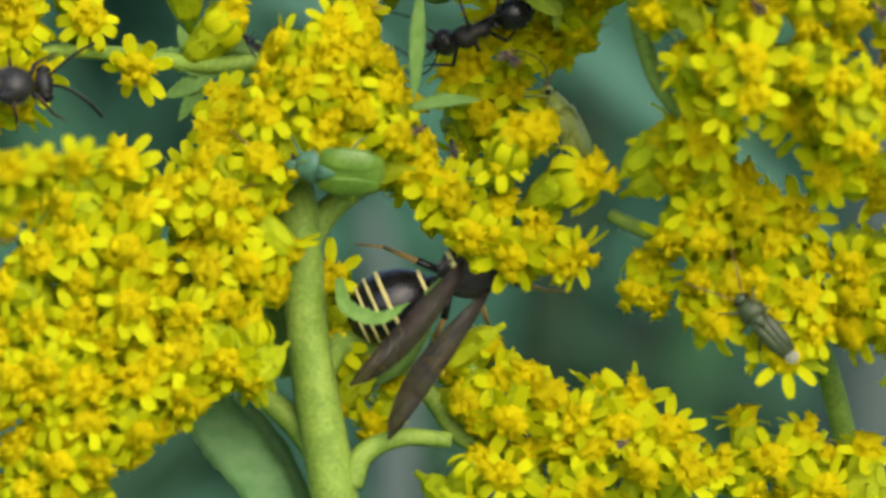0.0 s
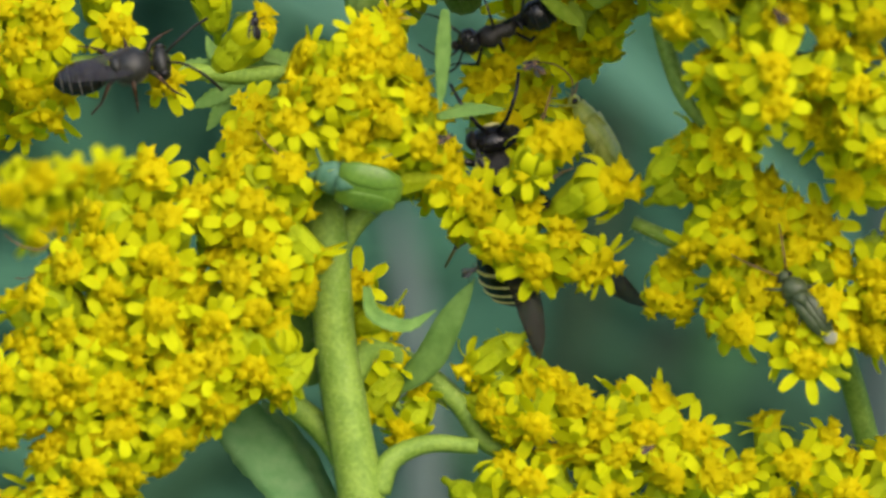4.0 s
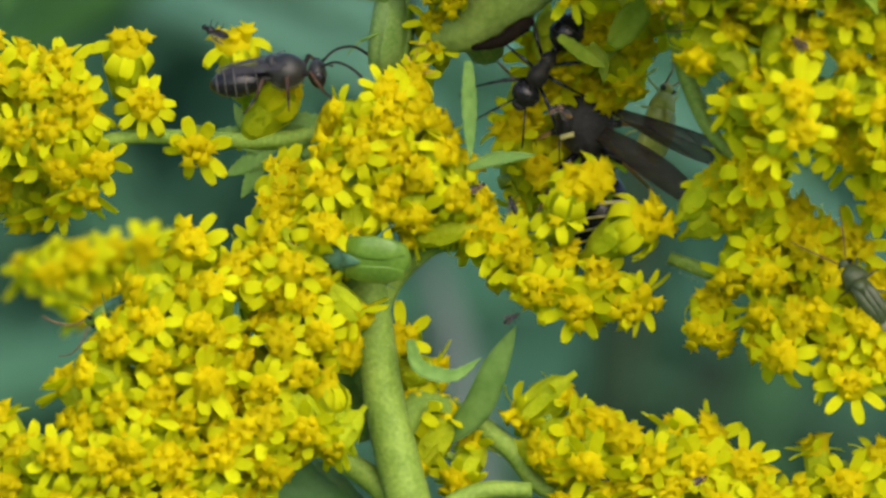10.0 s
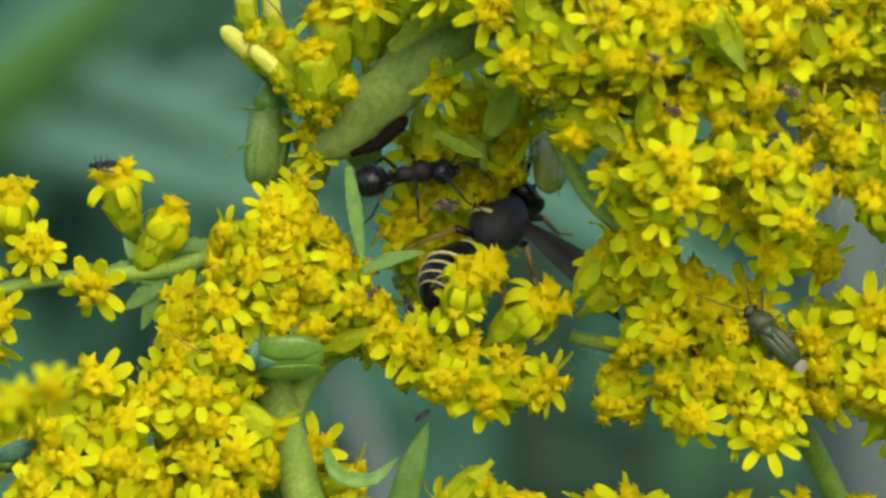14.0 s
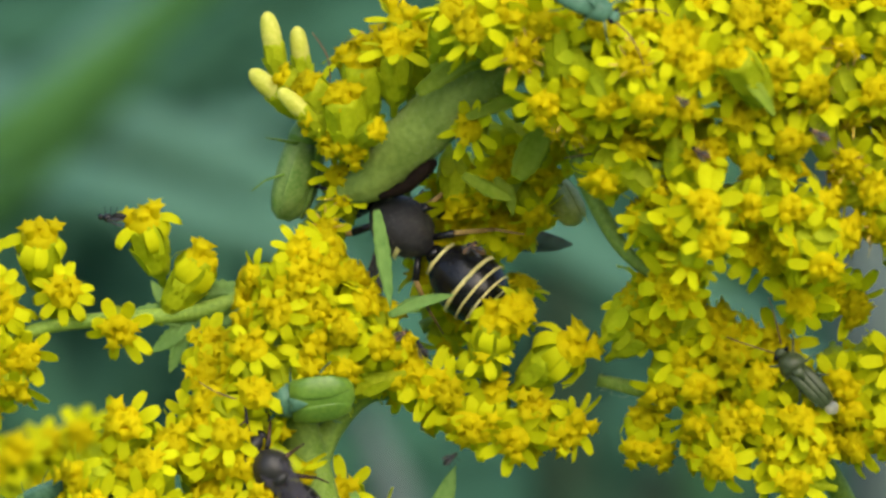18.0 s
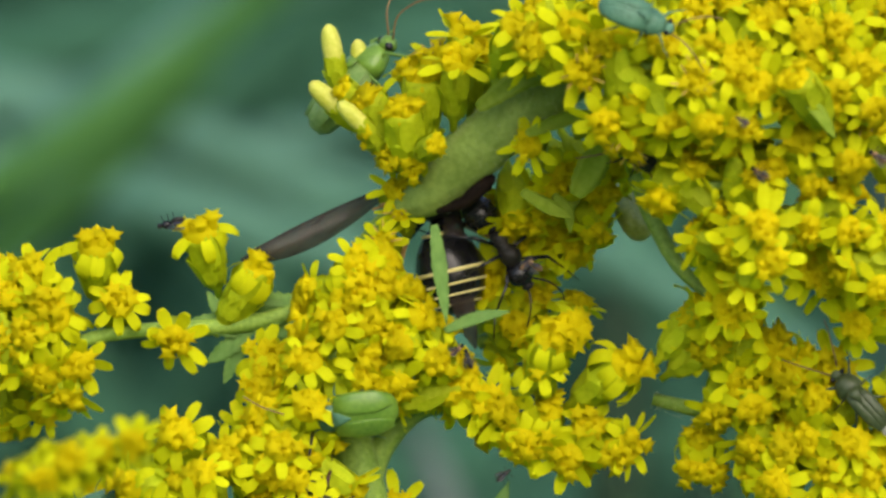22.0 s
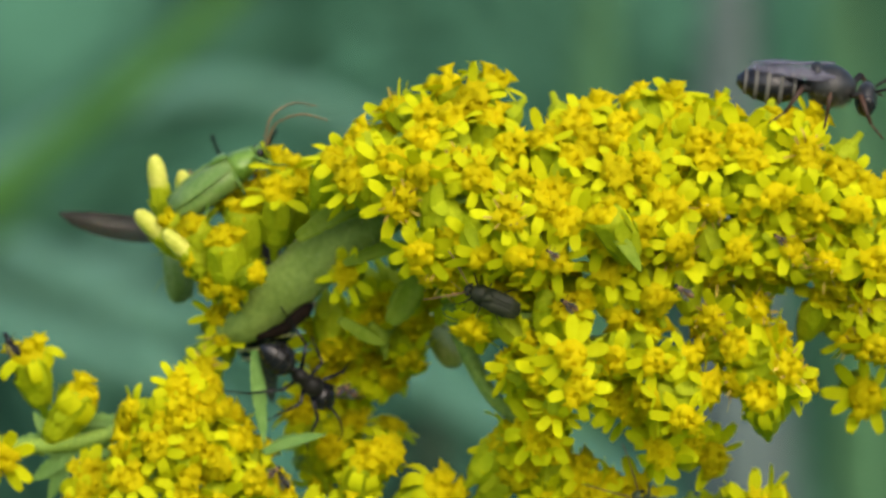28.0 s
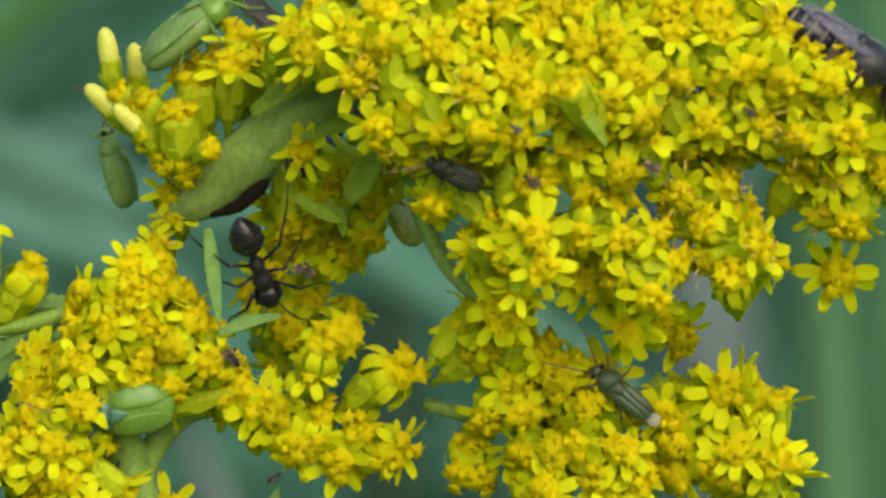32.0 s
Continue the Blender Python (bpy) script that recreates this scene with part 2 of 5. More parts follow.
def head(plant, place, facing, size=1.0, droop=None, near=False, old=False):
    """A flower head: green cup, disc and petals; the nearest have every petal apart."""
    m = turn_to(place, facing, rnd.uniform(0, 6.28), size)
    cup = part("flower_head", CUPS[0], CUP, plant, "", m)
    part("disc", DISCS[rnd.randrange(4)], DISC, cup, "", m)
    if near:
        count = rnd.choice((7, 8, 8, 9))
        lift = rnd.uniform(-0.35, 0.0) if droop else rnd.uniform(0.0, 0.5)
        kinds = ((3, 5, 5, 1), (3, 3, 1, 5))[rnd.randrange(2)] if droop else ((0, 0, 1, 4), (1, 1, 0, 0), (2, 4, 4, 0))[rnd.randrange(3)]
        for i in range(count):
            part("petal", PETALS[rnd.choice(kinds)], PETAL, cup, "", m @ petal_pose(i, count, lift))
    else:
        k = rnd.randrange(6, 9) if droop else rnd.randrange(6)
        part("petals", COROLLAS[k], PETAL, cup, "", m)
    if old:
        part("withered_tuft", WITHERED, WITHER, cup, "brown withered tuft", m @ Matrix.Translation((0, 0, 0.6 * MM)))
    return cup


def bud(plant, place, facing, size=1.0, green=False):
    m = turn_to(place, facing, rnd.uniform(0, 6), size)
    b = part("flower_bud", GREEN_BUD if green else BUD, BUDS, plant, "plump yellow-green bud" if green else "pale yellow closed bud", m)
    part("bud_cup", CUPS[0], CUP, b, "", m @ Matrix.Translation((0, 0, -1.3 * MM)) @ Matrix.Scale(0.8, 4))
    return b


def opening(plant, place, facing, size=1.0):
    """A head just opening: the green cup with the yellow florets pushing out."""
    m = turn_to(place, facing, rnd.uniform(0, 6), size)
    cup = part("flower_bud", CUPS[0], CUP, plant, "opening yellow-green bud", m)
    part("disc", DISCS[rnd.randrange(4)], DISC, cup, "", m @ Matrix.Translation((0, 0, -0.25 * MM)) @ Matrix.Scale(0.85, 4))


def branch(plant, points, radii, name="branch", label="", mat=None, sides=8):
    """A round stem through (across, up, back) points in millimetres."""
    return part(name, tube(bmesh.new(), spline([spot(*p) for p in points]), [r * MM for r in radii], sides, 0.04 if sides > 20 else 0.015, 1.0, 0.04 if sides > 8 else 0.0), mat or STEM, plant, label)


def hairs(plant, points, radius, count, length=0.35):
    """Fine pale hairs that stand off a stem."""
    line = spline([spot(*p) for p in points], 10)
    bm = bmesh.new()
    for i in range(count):
        f = rnd.uniform(0, len(line) - 1.001)
        k = int(f)
        p = line[k].lerp(line[k + 1], f - k)
        axis = (line[k + 1] - line[k]).normalized()
        side = axis.cross(Vector((0, -1, 0))).normalized()
        a = rnd.uniform(-2.2, 2.2)
        out = (side * math.sin(a) + Vector((0, -1, 0)) * math.cos(a)).normalized()
        r = radius[0] + (radius[1] - radius[0]) * f / (len(line) - 1)
        b = p + out * (r * 0.97 * MM)
        tip = b + (out + axis * rnd.uniform(-0.5, 0.5)).normalized() * (length * rnd.uniform(0.5, 1.2) * MM)
        w = axis.cross(out) * (0.025 * MM)
        u = axis * (0.025 * MM)
        vs = [bm.verts.new(q) for q in (b + w, b - w, b + u, tip)]
        for tri in ((0, 1, 3), (1, 2, 3), (2, 0, 3)):
            bm.faces.new([vs[j] for j in tri])
    tagged(part("fine_hairs", bm, HAIR, plant, "fine pale hairs"), kind="stuff")


def raceme(plant, path, half, count, depth, back=None, size=1.0, near=True, old=0.0, droop=0.15, gap=2.7):
    """A twig crowded with flower heads that look outwards all round its near side."""
    back = depth if back is None else back
    n = len(path)
    pts3 = [(u, v, depth + (back - depth) * i / max(1, n - 1)) for i, (u, v) in enumerate(path)]
    line = spline([spot(*p) for p in pts3], 8)
    part("twig", tube(bmesh.new(), line, [0.55 * MM, 0.3 * MM], 6, 0.05), STEM, plant)
    placed = []
    count = round(count * 0.9)
    for i in range(count):
        for attempt in range(20):
            f = min(0.999, max(0.0, (i + rnd.uniform(-0.4, 1.4)) / count)) * (len(line) - 1)
            k = int(f)
            p = line[k].lerp(line[k + 1], f - k)
            axis = (line[k + 1] - line[k]).normalized()
            side = axis.cross(Vector((0, -1, 0))).normalized()
            a = rnd.uniform(-1.9, 1.9)
            out = side * math.sin(a) + Vector((0, -1, 0)) * math.cos(a)
            q = p + out * (half * rnd.uniform(0.75, 1.08) * MM)
            if all((q - o).length > gap * MM for o in placed):
                break
        else:
            continue
        placed.append(q)
        face = out + axis * rnd.uniform(-0.2, 0.5) + Vector((0, -0.2, 0.1)) + Vector((rnd.uniform(-1, 1), rnd.uniform(-1, 1), rnd.uniform(-1, 1))) * 0.55
        head(plant, q, face, size * rnd.uniform(1.0, 1.25), rnd.random() < droop, near, rnd.random() < old)


def crowd(plant, paths, depth, label):
    """The heads deeper inside a spray, that only show between the front ones, joined."""
    verts, faces, mats, n = [], [], [], 0
    for path, half, count in paths:
        line = spline([spot(u, v, depth) for u, v in path], 8)
        for i in range(count):
            f = rnd.uniform(0, len(line) - 1.001)
            p = line[int(f)].lerp(line[int(f) + 1], f % 1)
            q = p + Vector((rnd.uniform(-1, 1) * half, rnd.uniform(-1, 1) * 2.5, rnd.uniform(-1, 1) * half)) * MM
            m = turn_to(q, (rnd.uniform(-0.8, 0.8), -1, rnd.uniform(-0.6, 0.8)), rnd.uniform(0, 6), rnd.uniform(0.9, 1.2))
            for slot, me in ((0, CUPS[0]), (1, DISCS[rnd.randrange(4)]), (2, COROLLAS[rnd.randrange(6)])):
                verts.extend(m @ v.co for v in me.vertices)
                faces.extend([n + k for k in poly.vertices] for poly in me.polygons)
                mats.extend([slot] * len(me.polygons))
                n += len(me.vertices)
    me = bpy.data.meshes.new("mesh")
    me.from_pydata(verts, [], faces)
    for mat in (CUP, DISC, PETAL):
        me.materials.append(mat)
    me.polygons.foreach_set("material_index", mats)
    tagged(part("inner_bloom", me, None, plant, label), kind="stuff")


def leaf(plant, points, width, mat=None, fold=0.25, name="leaf", label="", teeth=0.0):
    """A lance-shaped leaf with a folded midrib along (across, up, back) points."""
    line = spline([spot(*p) for p in points], 8)
    bm = bmesh.new()
    n, rows_ = len(line), []
    for i, p in enumerate(line):
        f = i / (n - 1)
        w = width * 0.5 * MM * (math.sin(math.pi * min(1, 0.1 + f * 0.92)) ** 0.75) + 0.02 * MM
        if teeth and i % 2:
            w *= 1 + teeth
        t = (line[min(i + 1, n - 1)] - line[max(i - 1, 0)]).normalized()
        s = t.cross(Vector((0.15, -1, 0.3)).normalized()).normalized()
        nrm = s.cross(t)
        lift = nrm * (w * fold)
        wave = nrm * (0.12 * width * MM * math.sin(i * 1.1))
        th = nrm * (-0.12 * MM)
        rows_.append([bm.verts.new(q) for q in (p - s * w + lift + wave * 0.5, p - s * w * 0.5 + lift * 0.4, p, p + s * w * 0.5 + lift * 0.4, p + s * w + lift - wave * 0.5,
                                               p + s * w * 0.95 + lift - wave * 0.5 + th, p + th * 2.2, p - s * w * 0.95 + lift + wave * 0.5 + th)])
    for r0, r1 in zip(rows_, rows_[1:]):
        for j in range(8):
            bm.faces.new((r0[j], r0[(j + 1) % 8], r1[(j + 1) % 8], r1[j]))
    bm.faces.new(rows_[0])
    bm.faces.new(rows_[-1])
    return part(name, bm, mat or LEAF, plant, label)


# ---- ground and meadow behind ----
def ground():
    bm = bmesh.new()
    ys = [-60, -8, -2, 0, 1.5, 2.4, 3.2, 4.2, 6, 10, 40, 400, 3000]
    zs = [0, 0, 0, 0, 0.0, 0.35, 1.1, 2.2, 3.4, 4.2, 5, 8, 12]
    xs = [-3000, -200, -12, -3, -1, 0, 1, 3, 12, 200, 3000]
    grid = [[bm.verts.new((x, y, z + (0.08 * math.sin(x * 1.7 + y) if abs(x) < 20 and z > 0.3 else 0))) for x in xs] for y, z in zip(ys, zs)]
    for r0, r1 in zip(grid, grid[1:]):
        for j in range(len(xs) - 1):
            bm.faces.new((r0[j], r0[j + 1], r1[j + 1], r1[j]))
    ob = part("ground", bm, GROUND, None)
    tagged(ob, "grassy ground rising to a green bank", "ground", "", "structure")


def blade(bm, foot, tip, width, sag, lean=0.0):
    """A bent grass blade from its foot to its tip."""
    mid = foot.lerp(tip, 0.55) + Vector((0, 0, sag))
    line = spline([foot, mid, tip], 6)
    rows_, n = [], len(line)
    for i, p in enumerate(line):
        t = (line[min(i + 1, n - 1)] - line[max(i - 1, 0)]).normalized()
        s = t.cross(Vector((lean, -1, 0.1))).normalized() * (width * 0.5 * (1 - (i / (n - 1)) ** 2.5) + 0.0004)
        d = Vector((0, 0.0006, 0))
        rows_.append([bm.verts.new(q) for q in (p - s, p + d, p + s, p - d * 0.6)])
    for r0, r1 in zip(rows_, rows_[1:]):
        for j in range(4):
            bm.faces.new((r0[j], r0[(j + 1) % 4], r1[(j + 1) % 4], r1[j]))


def meadow():
    r = random.Random(3)
    bm = bmesh.new()
    for i in range(520):
        y = r.uniform(0.95, 2.6)
        x = r.uniform(-0.5, 0.5) * (0.6 + y)
        foot = Vector((x, y, max(0, (y - 1.5) * 0.4)))
        tip = foot + Vector((r.uniform(-0.9, 0.9), r.uniform(-0.12, 0.12), r.uniform(0.6, 1.2)))
        blade(bm, foot, tip, r.uniform(0.012, 0.035), r.uniform(0.1, 0.45), r.uniform(-0.6, 0.6))
    ob = part("meadow_grass", bm, GRASS, None)
    tagged(ob, "tall blue-green meadow grass far behind the flowers", "grass", "", "stuff")


def far_blade(path, depth, width, mat, label):
    """One long blade that shows singly behind the flowers, carried on to the ground."""
    pts = [Vector((u * MM, depth * MM, TOP + v * MM)) for u, v in path]
    low = pts[0]
    pts.insert(0, Vector((low.x * 1.05, low.y + 0.05, 0.02)))
    line = spline(pts, 8)
    bm, rows_, n = bmesh.new(), [], len(line)
    for i, p in enumerate(line):
        t = (line[min(i + 1, n - 1)] - line[max(i - 1, 0)]).normalized()
        s = t.cross(Vector((0, -1, 0.05))).normalized() * (width * 0.5 * MM * (1 - 0.8 * (i / (n - 1)) ** 4))
        d = Vector((0, 0.001, 0))
        rows_.append([bm.verts.new(q) for q in (p - s, p + d, p + s, p - d)])
    for r0, r1 in zip(rows_, rows_[1:]):
        for j in range(4):
            bm.faces.new((r0[j], r0[(j + 1) % 4], r1[(j + 1) % 4], r1[j]))
    bm.faces.new(rows_[0])
    bm.faces.new(rows_[-1])
    plant = thing("grass_blade", pts[0], label, "grass", "single blades behind")
    part("blade", bm, mat, plant)
    rib = [p + Vector((0, -0.0012, 0)) for p in line]
    part("midrib", tube(bmesh.new(), rib, [width * 0.06 * MM, width * 0.02 * MM], 5), mat, plant)


BRIGHT = material("blade_fresh_green", (0.052, 0.172, 0.034), (0.092, 0.24, 0.052), 0.8, 6, 0.1, 0.3, 0.1)
PALE = material("blade_pale_teal", (0.086, 0.23, 0.155), (0.14, 0.30, 0.21), 0.8, 6, 0.1, 0.3, 0.1)
MAUVE = material("dry_stalk_mauve", (0.085, 0.12, 0.108), (0.125, 0.165, 0.148), 0.8, 6, 0.1, 0.1, 0.1)
MID = material("blade_mid_green", (0.07, 0.19, 0.08), (0.11, 0.25, 0.11), 0.8, 6, 0.1, 0.3, 0.1)
# meadow shade as a colour, for the blades that darken the backdrop
DEEP = material("meadow_shade_green", (0.028, 0.085, 0.042), (0.052, 0.13, 0.066), 0.8, 6, 0.1, 0.15, 0.1)
# near-black green: the shade of gaps in the meadow, put into colour
SHADE = material("gap_shade_green", (0.012, 0.035, 0.015), (0.03, 0.07, 0.03), 0.5, 6, 0.1, 0.1, 0.1)


ground()
meadow()
far_blade([(-100.6, 7.9), (-66.9, 29.7), (-50.9, 41.9), (-36.8, 54.0), (-19.2, 70.8), (-7.0, 83.8)], 700, 7, BRIGHT, "fresh green grass blade far behind")
far_blade([(-86.4, 21.0), (-58.7, 42.5), (-40.2, 52.4), (-21.4, 56.2), (2.3, 50.8), (16.6, 41.8)], 760, 8, PALE, "pale arching grass blade far behind")
far_blade([(71.7, -39.7), (68.8, -9.1), (64.6, 37.4), (63.0, 95.4)], 800, 20, MAUVE, "grey dry stalk far behind")
far_blade([(92.2, -39.7), (90.3, -8.6), (86.0, 38.5), (83.4, 97.2)], 820, 14, MID, "broad green stalk far behind")
far_blade([(43.4, -43.4), (41.5, -10.7), (42.9, 49.3), (45.5, 101.0)], 900, 13, MID, "green grass blade far behind")
far_blade([(109.4, -41.5), (107.4, -8.8), (101.6, 51.0), (96.0, 102.4)], 900, 13, MID, "green grass blade far behind")
far_blade([(-0.9, -77.0), (-7.0, -44.6), (-12.3, -27.1), (-16.5, -16.1)], 600, 7, MAUVE, "mauve-grey dry stalk far behind")
far_blade([(-107.6, -4.3), (-80.5, 11.7), (-66.0, 24.3), (-58.8, 30.5), (-50.6, 37.7)], 720, 7, BRIGHT, "fresh green grass blade far behind")
far_blade([(-92.7, 33.9), (-64.4, 29.1), (-42.7, 21.6), (-24.7, 8.4)], 780, 12, PALE, "pale arching grass blade far behind")
far_blade([(9.3, 11.2), (20.6, 4.6), (48.9, -9.5), (67.8, -26.5)], 780, 9, PALE, "pale arching grass blade far behind")
far_blade([(-81.6, 20.1), (-54.2, 13.5), (-28.7, 7.0), (-17.8, 0.5)], 740, 9, PALE, "pale arching grass blade far behind")
# three dark blades added where the meadow only has shaded gaps
far_blade([(31.4, -59.5), (32.5, -37.0), (35.5, -30.9)], 900, 14, SHADE, "dark blade added for a shaded gap far behind")
far_blade([(15.9, -22.8), (15.6, -5.5), (15.2, 6.6), (14.9, 13.7)], 900, 13, SHADE, "dark blade added for a shaded gap far behind")
far_blade([(-98.5, 11.2), (-89.5, 19.4), (-86.5, 25.6)], 900, 14, SHADE, "dark blade added for a shaded gap far behind")

# broad blades added only to darken the meadow low down and beside the stem
far_blade([(-65.3, -98.0), (-57.2, -82.1), (-46.1, -70.7), (-35.0, -65.0)], 900, 24, DEEP, "deep green blade added as meadow shade far behind")
far_blade([(74.3, -60.4), (56.1, -45.6), (32.0, -42.2), (14.9, -38.4)], 900, 16, DEEP, "deep green blade added as meadow shade far behind")
far_blade([(18.6, -88.7), (1.6, -62.3), (-8.1, -53.3), (-15.1, -47.8)], 850, 12, DEEP, "deep green blade added as meadow shade far behind")
far_blade([(-98.3, 24.3), (-68.3, 20.8), (-46.7, 14.6), (-27.0, 8.8)], 780, 11, PALE, "pale arching grass blade far behind")
far_blade([(-112.4, 11.9), (-74.4, 20.8), (-36.4, 28.6), (-11.8, 37.4)], 800, 9, PALE, "pale arching grass blade far behind")

# ---- the goldenrod with its arching flower sprays ----
main = thing("goldenrod_plant", spot(-9, -1000), "tall green goldenrod stem with arching sprays of yellow flower heads", "plant", "goldenrod plants")
STEM_PATH = [(6, -1000, 4), (2, -500, 3), (-1.6, -46.4, 1), (-6.9, -30.5, 0), (-10.9, -19.9, 0), (-13.7, -10.0, 0.5), (-15.4, -5.3, 2.5), (-15.8, 0.0, 4), (-13.6, 5.0, 4), (-9.3, 10.1, 2)]
branch(main, STEM_PATH, [2.6, 2.4, 1.9, 1.8, 1.6, 1.55, 1.2, 1.0, 0.8, 0.9], "main_stem", "pale green finely hairy main stem", sides=12)

hairs(main, STEM_PATH[3:8], (1.75, 1.3), 1100)
hairs(main, [(-8.6, -19.5, 2), (-5.0, -19.9, 4), (-1.2, -21.9, 4)], (0.95, 0.75), 250)

# the spray that falls over the front of the stem
raceme(main, [(-15.3, 4.2), (-13.0, 1.0), (-9.4, -2.0), (-7.8, -5.3)], 2.9, 20, -2, -3)
raceme(main, [(-14.6, 2.5), (-15.0, -1.6), (-16.7, -6.3), (-19.3, -9.9)], 2.6, 20, -3, -5)
raceme(main, [(-11.5, 2.6), (-12.6, -1.2), (-14.7, -5.1)], 2.6, 10, -3, -3)
raceme(main, [(-18.6, -8.4), (-21.1, -9.7), (-22.5, -12.1)], 2.2, 8, -4, -5)
raceme(main, [(-16.3, -12.0), (-17.5, -15.4), (-19.3, -18.3), (-20.5, -22.1), (-23.1, -24.7)], 3.0, 20, -4, -6)
raceme(main, [(-24.2, -12.9), (-27.5, -14.3), (-29.2, -17.7), (-30.6, -20.1), (-32.8, -23.2)], 3.3, 20, -7, -8)
raceme(main, [(-24.3, -14.7), (-25.5, -18.4), (-27.2, -21.8), (-29.8, -24.9)], 2.8, 14, -6, -8)
raceme(main, [(-13.5, -21.0), (-18.3, -21.7), (-21.8, -24.5)], 2.4, 10, -5, -6)
raceme(main, [(-20.9, -23.6), (-23.6, -27.6), (-27.3, -31.0), (-30.8, -35.1)], 2.8, 16, -6, -8)
raceme(main, [(-26.6, -25.2), (-28.8, -27.4), (-32.2, -28.0)], 2.6, 9, -7, -8)
raceme(main, [(-24.2, -33.4), (-28.9, -35.7), (-33.8, -37.5)], 2.6, 10, -5, -6)
raceme(main, [(-29.5, -24.0), (-32.6, -25.9), (-36.5, -28.4)], 2.8, 10, -7, -9)
raceme(main, [(-32.9, -11.2), (-36.0, -12.9), (-39.3, -14.0), (-41.9, -16.4)], 2.5, 11, 75, 72, near=False)
branch(main, [(-12.7, -11.9, 1), (-15.3, -9.7, 2), (-16.6, -12.5, 0), (-19.1, -16.5, -1), (-23.2, -21.6, -3), (-29.6, -32.3, -4)], [1.0, 0.8, 0.6, 0.4])
branch(main, [(-6.5, -30.4, 0), (-10.8, -26.0, 1.5), (-15.2, -23.8, 1.5), (-19.9, -21.7, 0), (-26.7, -24.8, -4)], [1.2, 1.0, 0.6, 0.4])
h = head(main, spot(-26.9, -9.1, -8), (-0.35, -1, 0.3), 1.3, False, True)
head(main, spot(-26.6, -12.8, -8), (-0.2, -0.6, 0.6), 1.1, False, True)

crowd(main, [([(-12.9, 0.5), (-17.2, -3.7), (-20.8, -8.8)], 2.8, 20), ([(-16.9, -13.5), (-21.3, -19.5), (-27.5, -22.3)], 3.0, 22)], 0, "yellow flower heads deep in the front spray")

# the thin leafy spray behind
branch(main, [(-14.0, 1.8, 5), (-17.1, 1.3, 4), (-20.3, 0.0, 3), (-25.6, -0.8, 3), (-32.3, -1.3, 3), (-37.7, -2.6, 3)], [0.8, 0.75, 0.7, 0.6, 0.5], "branch")
SPRAY = [(-25.9, 6.6), (-21.5, 3.5), (-34.1, 5.4), (-32.3, 1.0), (-27.9, -1.7), (-39.0, 3.3), (-37.2, -0.2), (-39.4, -2.0), (-35.4, -3.7), (-38.0, -4.6), (-36.2, -6.0)]
FACE = [(-0.3, -0.5, 1), (0.6, -0.2, 0.9), (0, -0.7, 1), (0.2, -1, 0.4), (0.1, -1, -0.3), (-0.4, -0.8, 0.6), (-0.2, -1, 0.2), (-0.6, -0.8, -0.2), (0.3, -0.9, -0.4), (-0.2, -0.8, -0.6), (0, -0.4, -1)]
for (u, v), face in zip(SPRAY, FACE):
    head(main, spot(u, v, 2), face, 1.35 if face[2] > 0.8 else 1.15, face[2] > 0.8, True)

raceme(main, [(-46.8, 2.8), (-42.2, 2.0), (-38.5, 0.2)], 2.1, 12, 4, 3)
raceme(main, [(-45.7, -2.4), (-40.9, -2.2), (-36.4, -2.6)], 2.0, 10, 4, 3)
raceme(main, [(-44.3, -6.6), (-40.8, -6.6), (-37.2, -6.7)], 1.6, 6, 9, 9)
raceme(main, [(-37.2, -25.7), (-40.0, -28.6), (-43.2, -30.8)], 2.7, 14, -6, -6)

# the spray that runs to the right of the stem
branch(main, [(-12.8, -12.8, 0.5), (-11.3, -9.5, 2), (-8.2, -6.7, 2), (-4.1, -7.0, 1.5), (0.6, -8.5, 1), (6.4, -8.9, 1)], [1.2, 0.9, 0.7, 0.5])
MIDDLE = [(-5.1, -4.9), (-2.1, -6.9), (-3.6, -6.0), (-6.2, -5.5), (0.7, -9.3), (3.1, -10.3), (6.6, -9.9), (4.5, -8.0), (7.6, -9.1), (1.4, -7.0), (-0.7, -9.1), (2.9, -0.7), (7.3, -3.4)]
FACE = [(-0.2, -1, 0.5), (0.1, -1, -0.2), (0, -1, 0.1), (-0.3, -0.8, 0.3), (0.1, -1, -0.3), (-0.1, -0.9, -0.5), (0.4, -0.9, -0.5), (0.1, -0.8, 0.2), (0.8, -0.7, -0.3), (-0.1, -0.5, 0.9), (-0.3, -0.8, -0.5), (0.5, -0.8, 0.35), (0.7, -0.4, 0.5)]
for i, ((u, v), face) in enumerate(zip(MIDDLE, FACE)):
    head(main, spot(u, v, -4 if i > 10 else -2), face, 1.45 if i > 10 else 1.15, i > 10 or i % 3 == 0, True)
head(main, spot(1.5, -1.6, -5), (0.35, -0.45, 0.8), 1.25, True, True)
head(main, spot(0.6, -3.6, -4), (-0.2, -0.8, 0.5), 1.1, False, True)
raceme(main, [(-6.7, -4.7), (-3.8, -6.0), (0.1, -8.5), (6.5, -9.3)], 1.6, 5, 2, 2)
raceme(main, [(-4.2, -1.7), (-0.6, -0.3), (3.0, -1.1)], 2.2, 8, 9, 8)

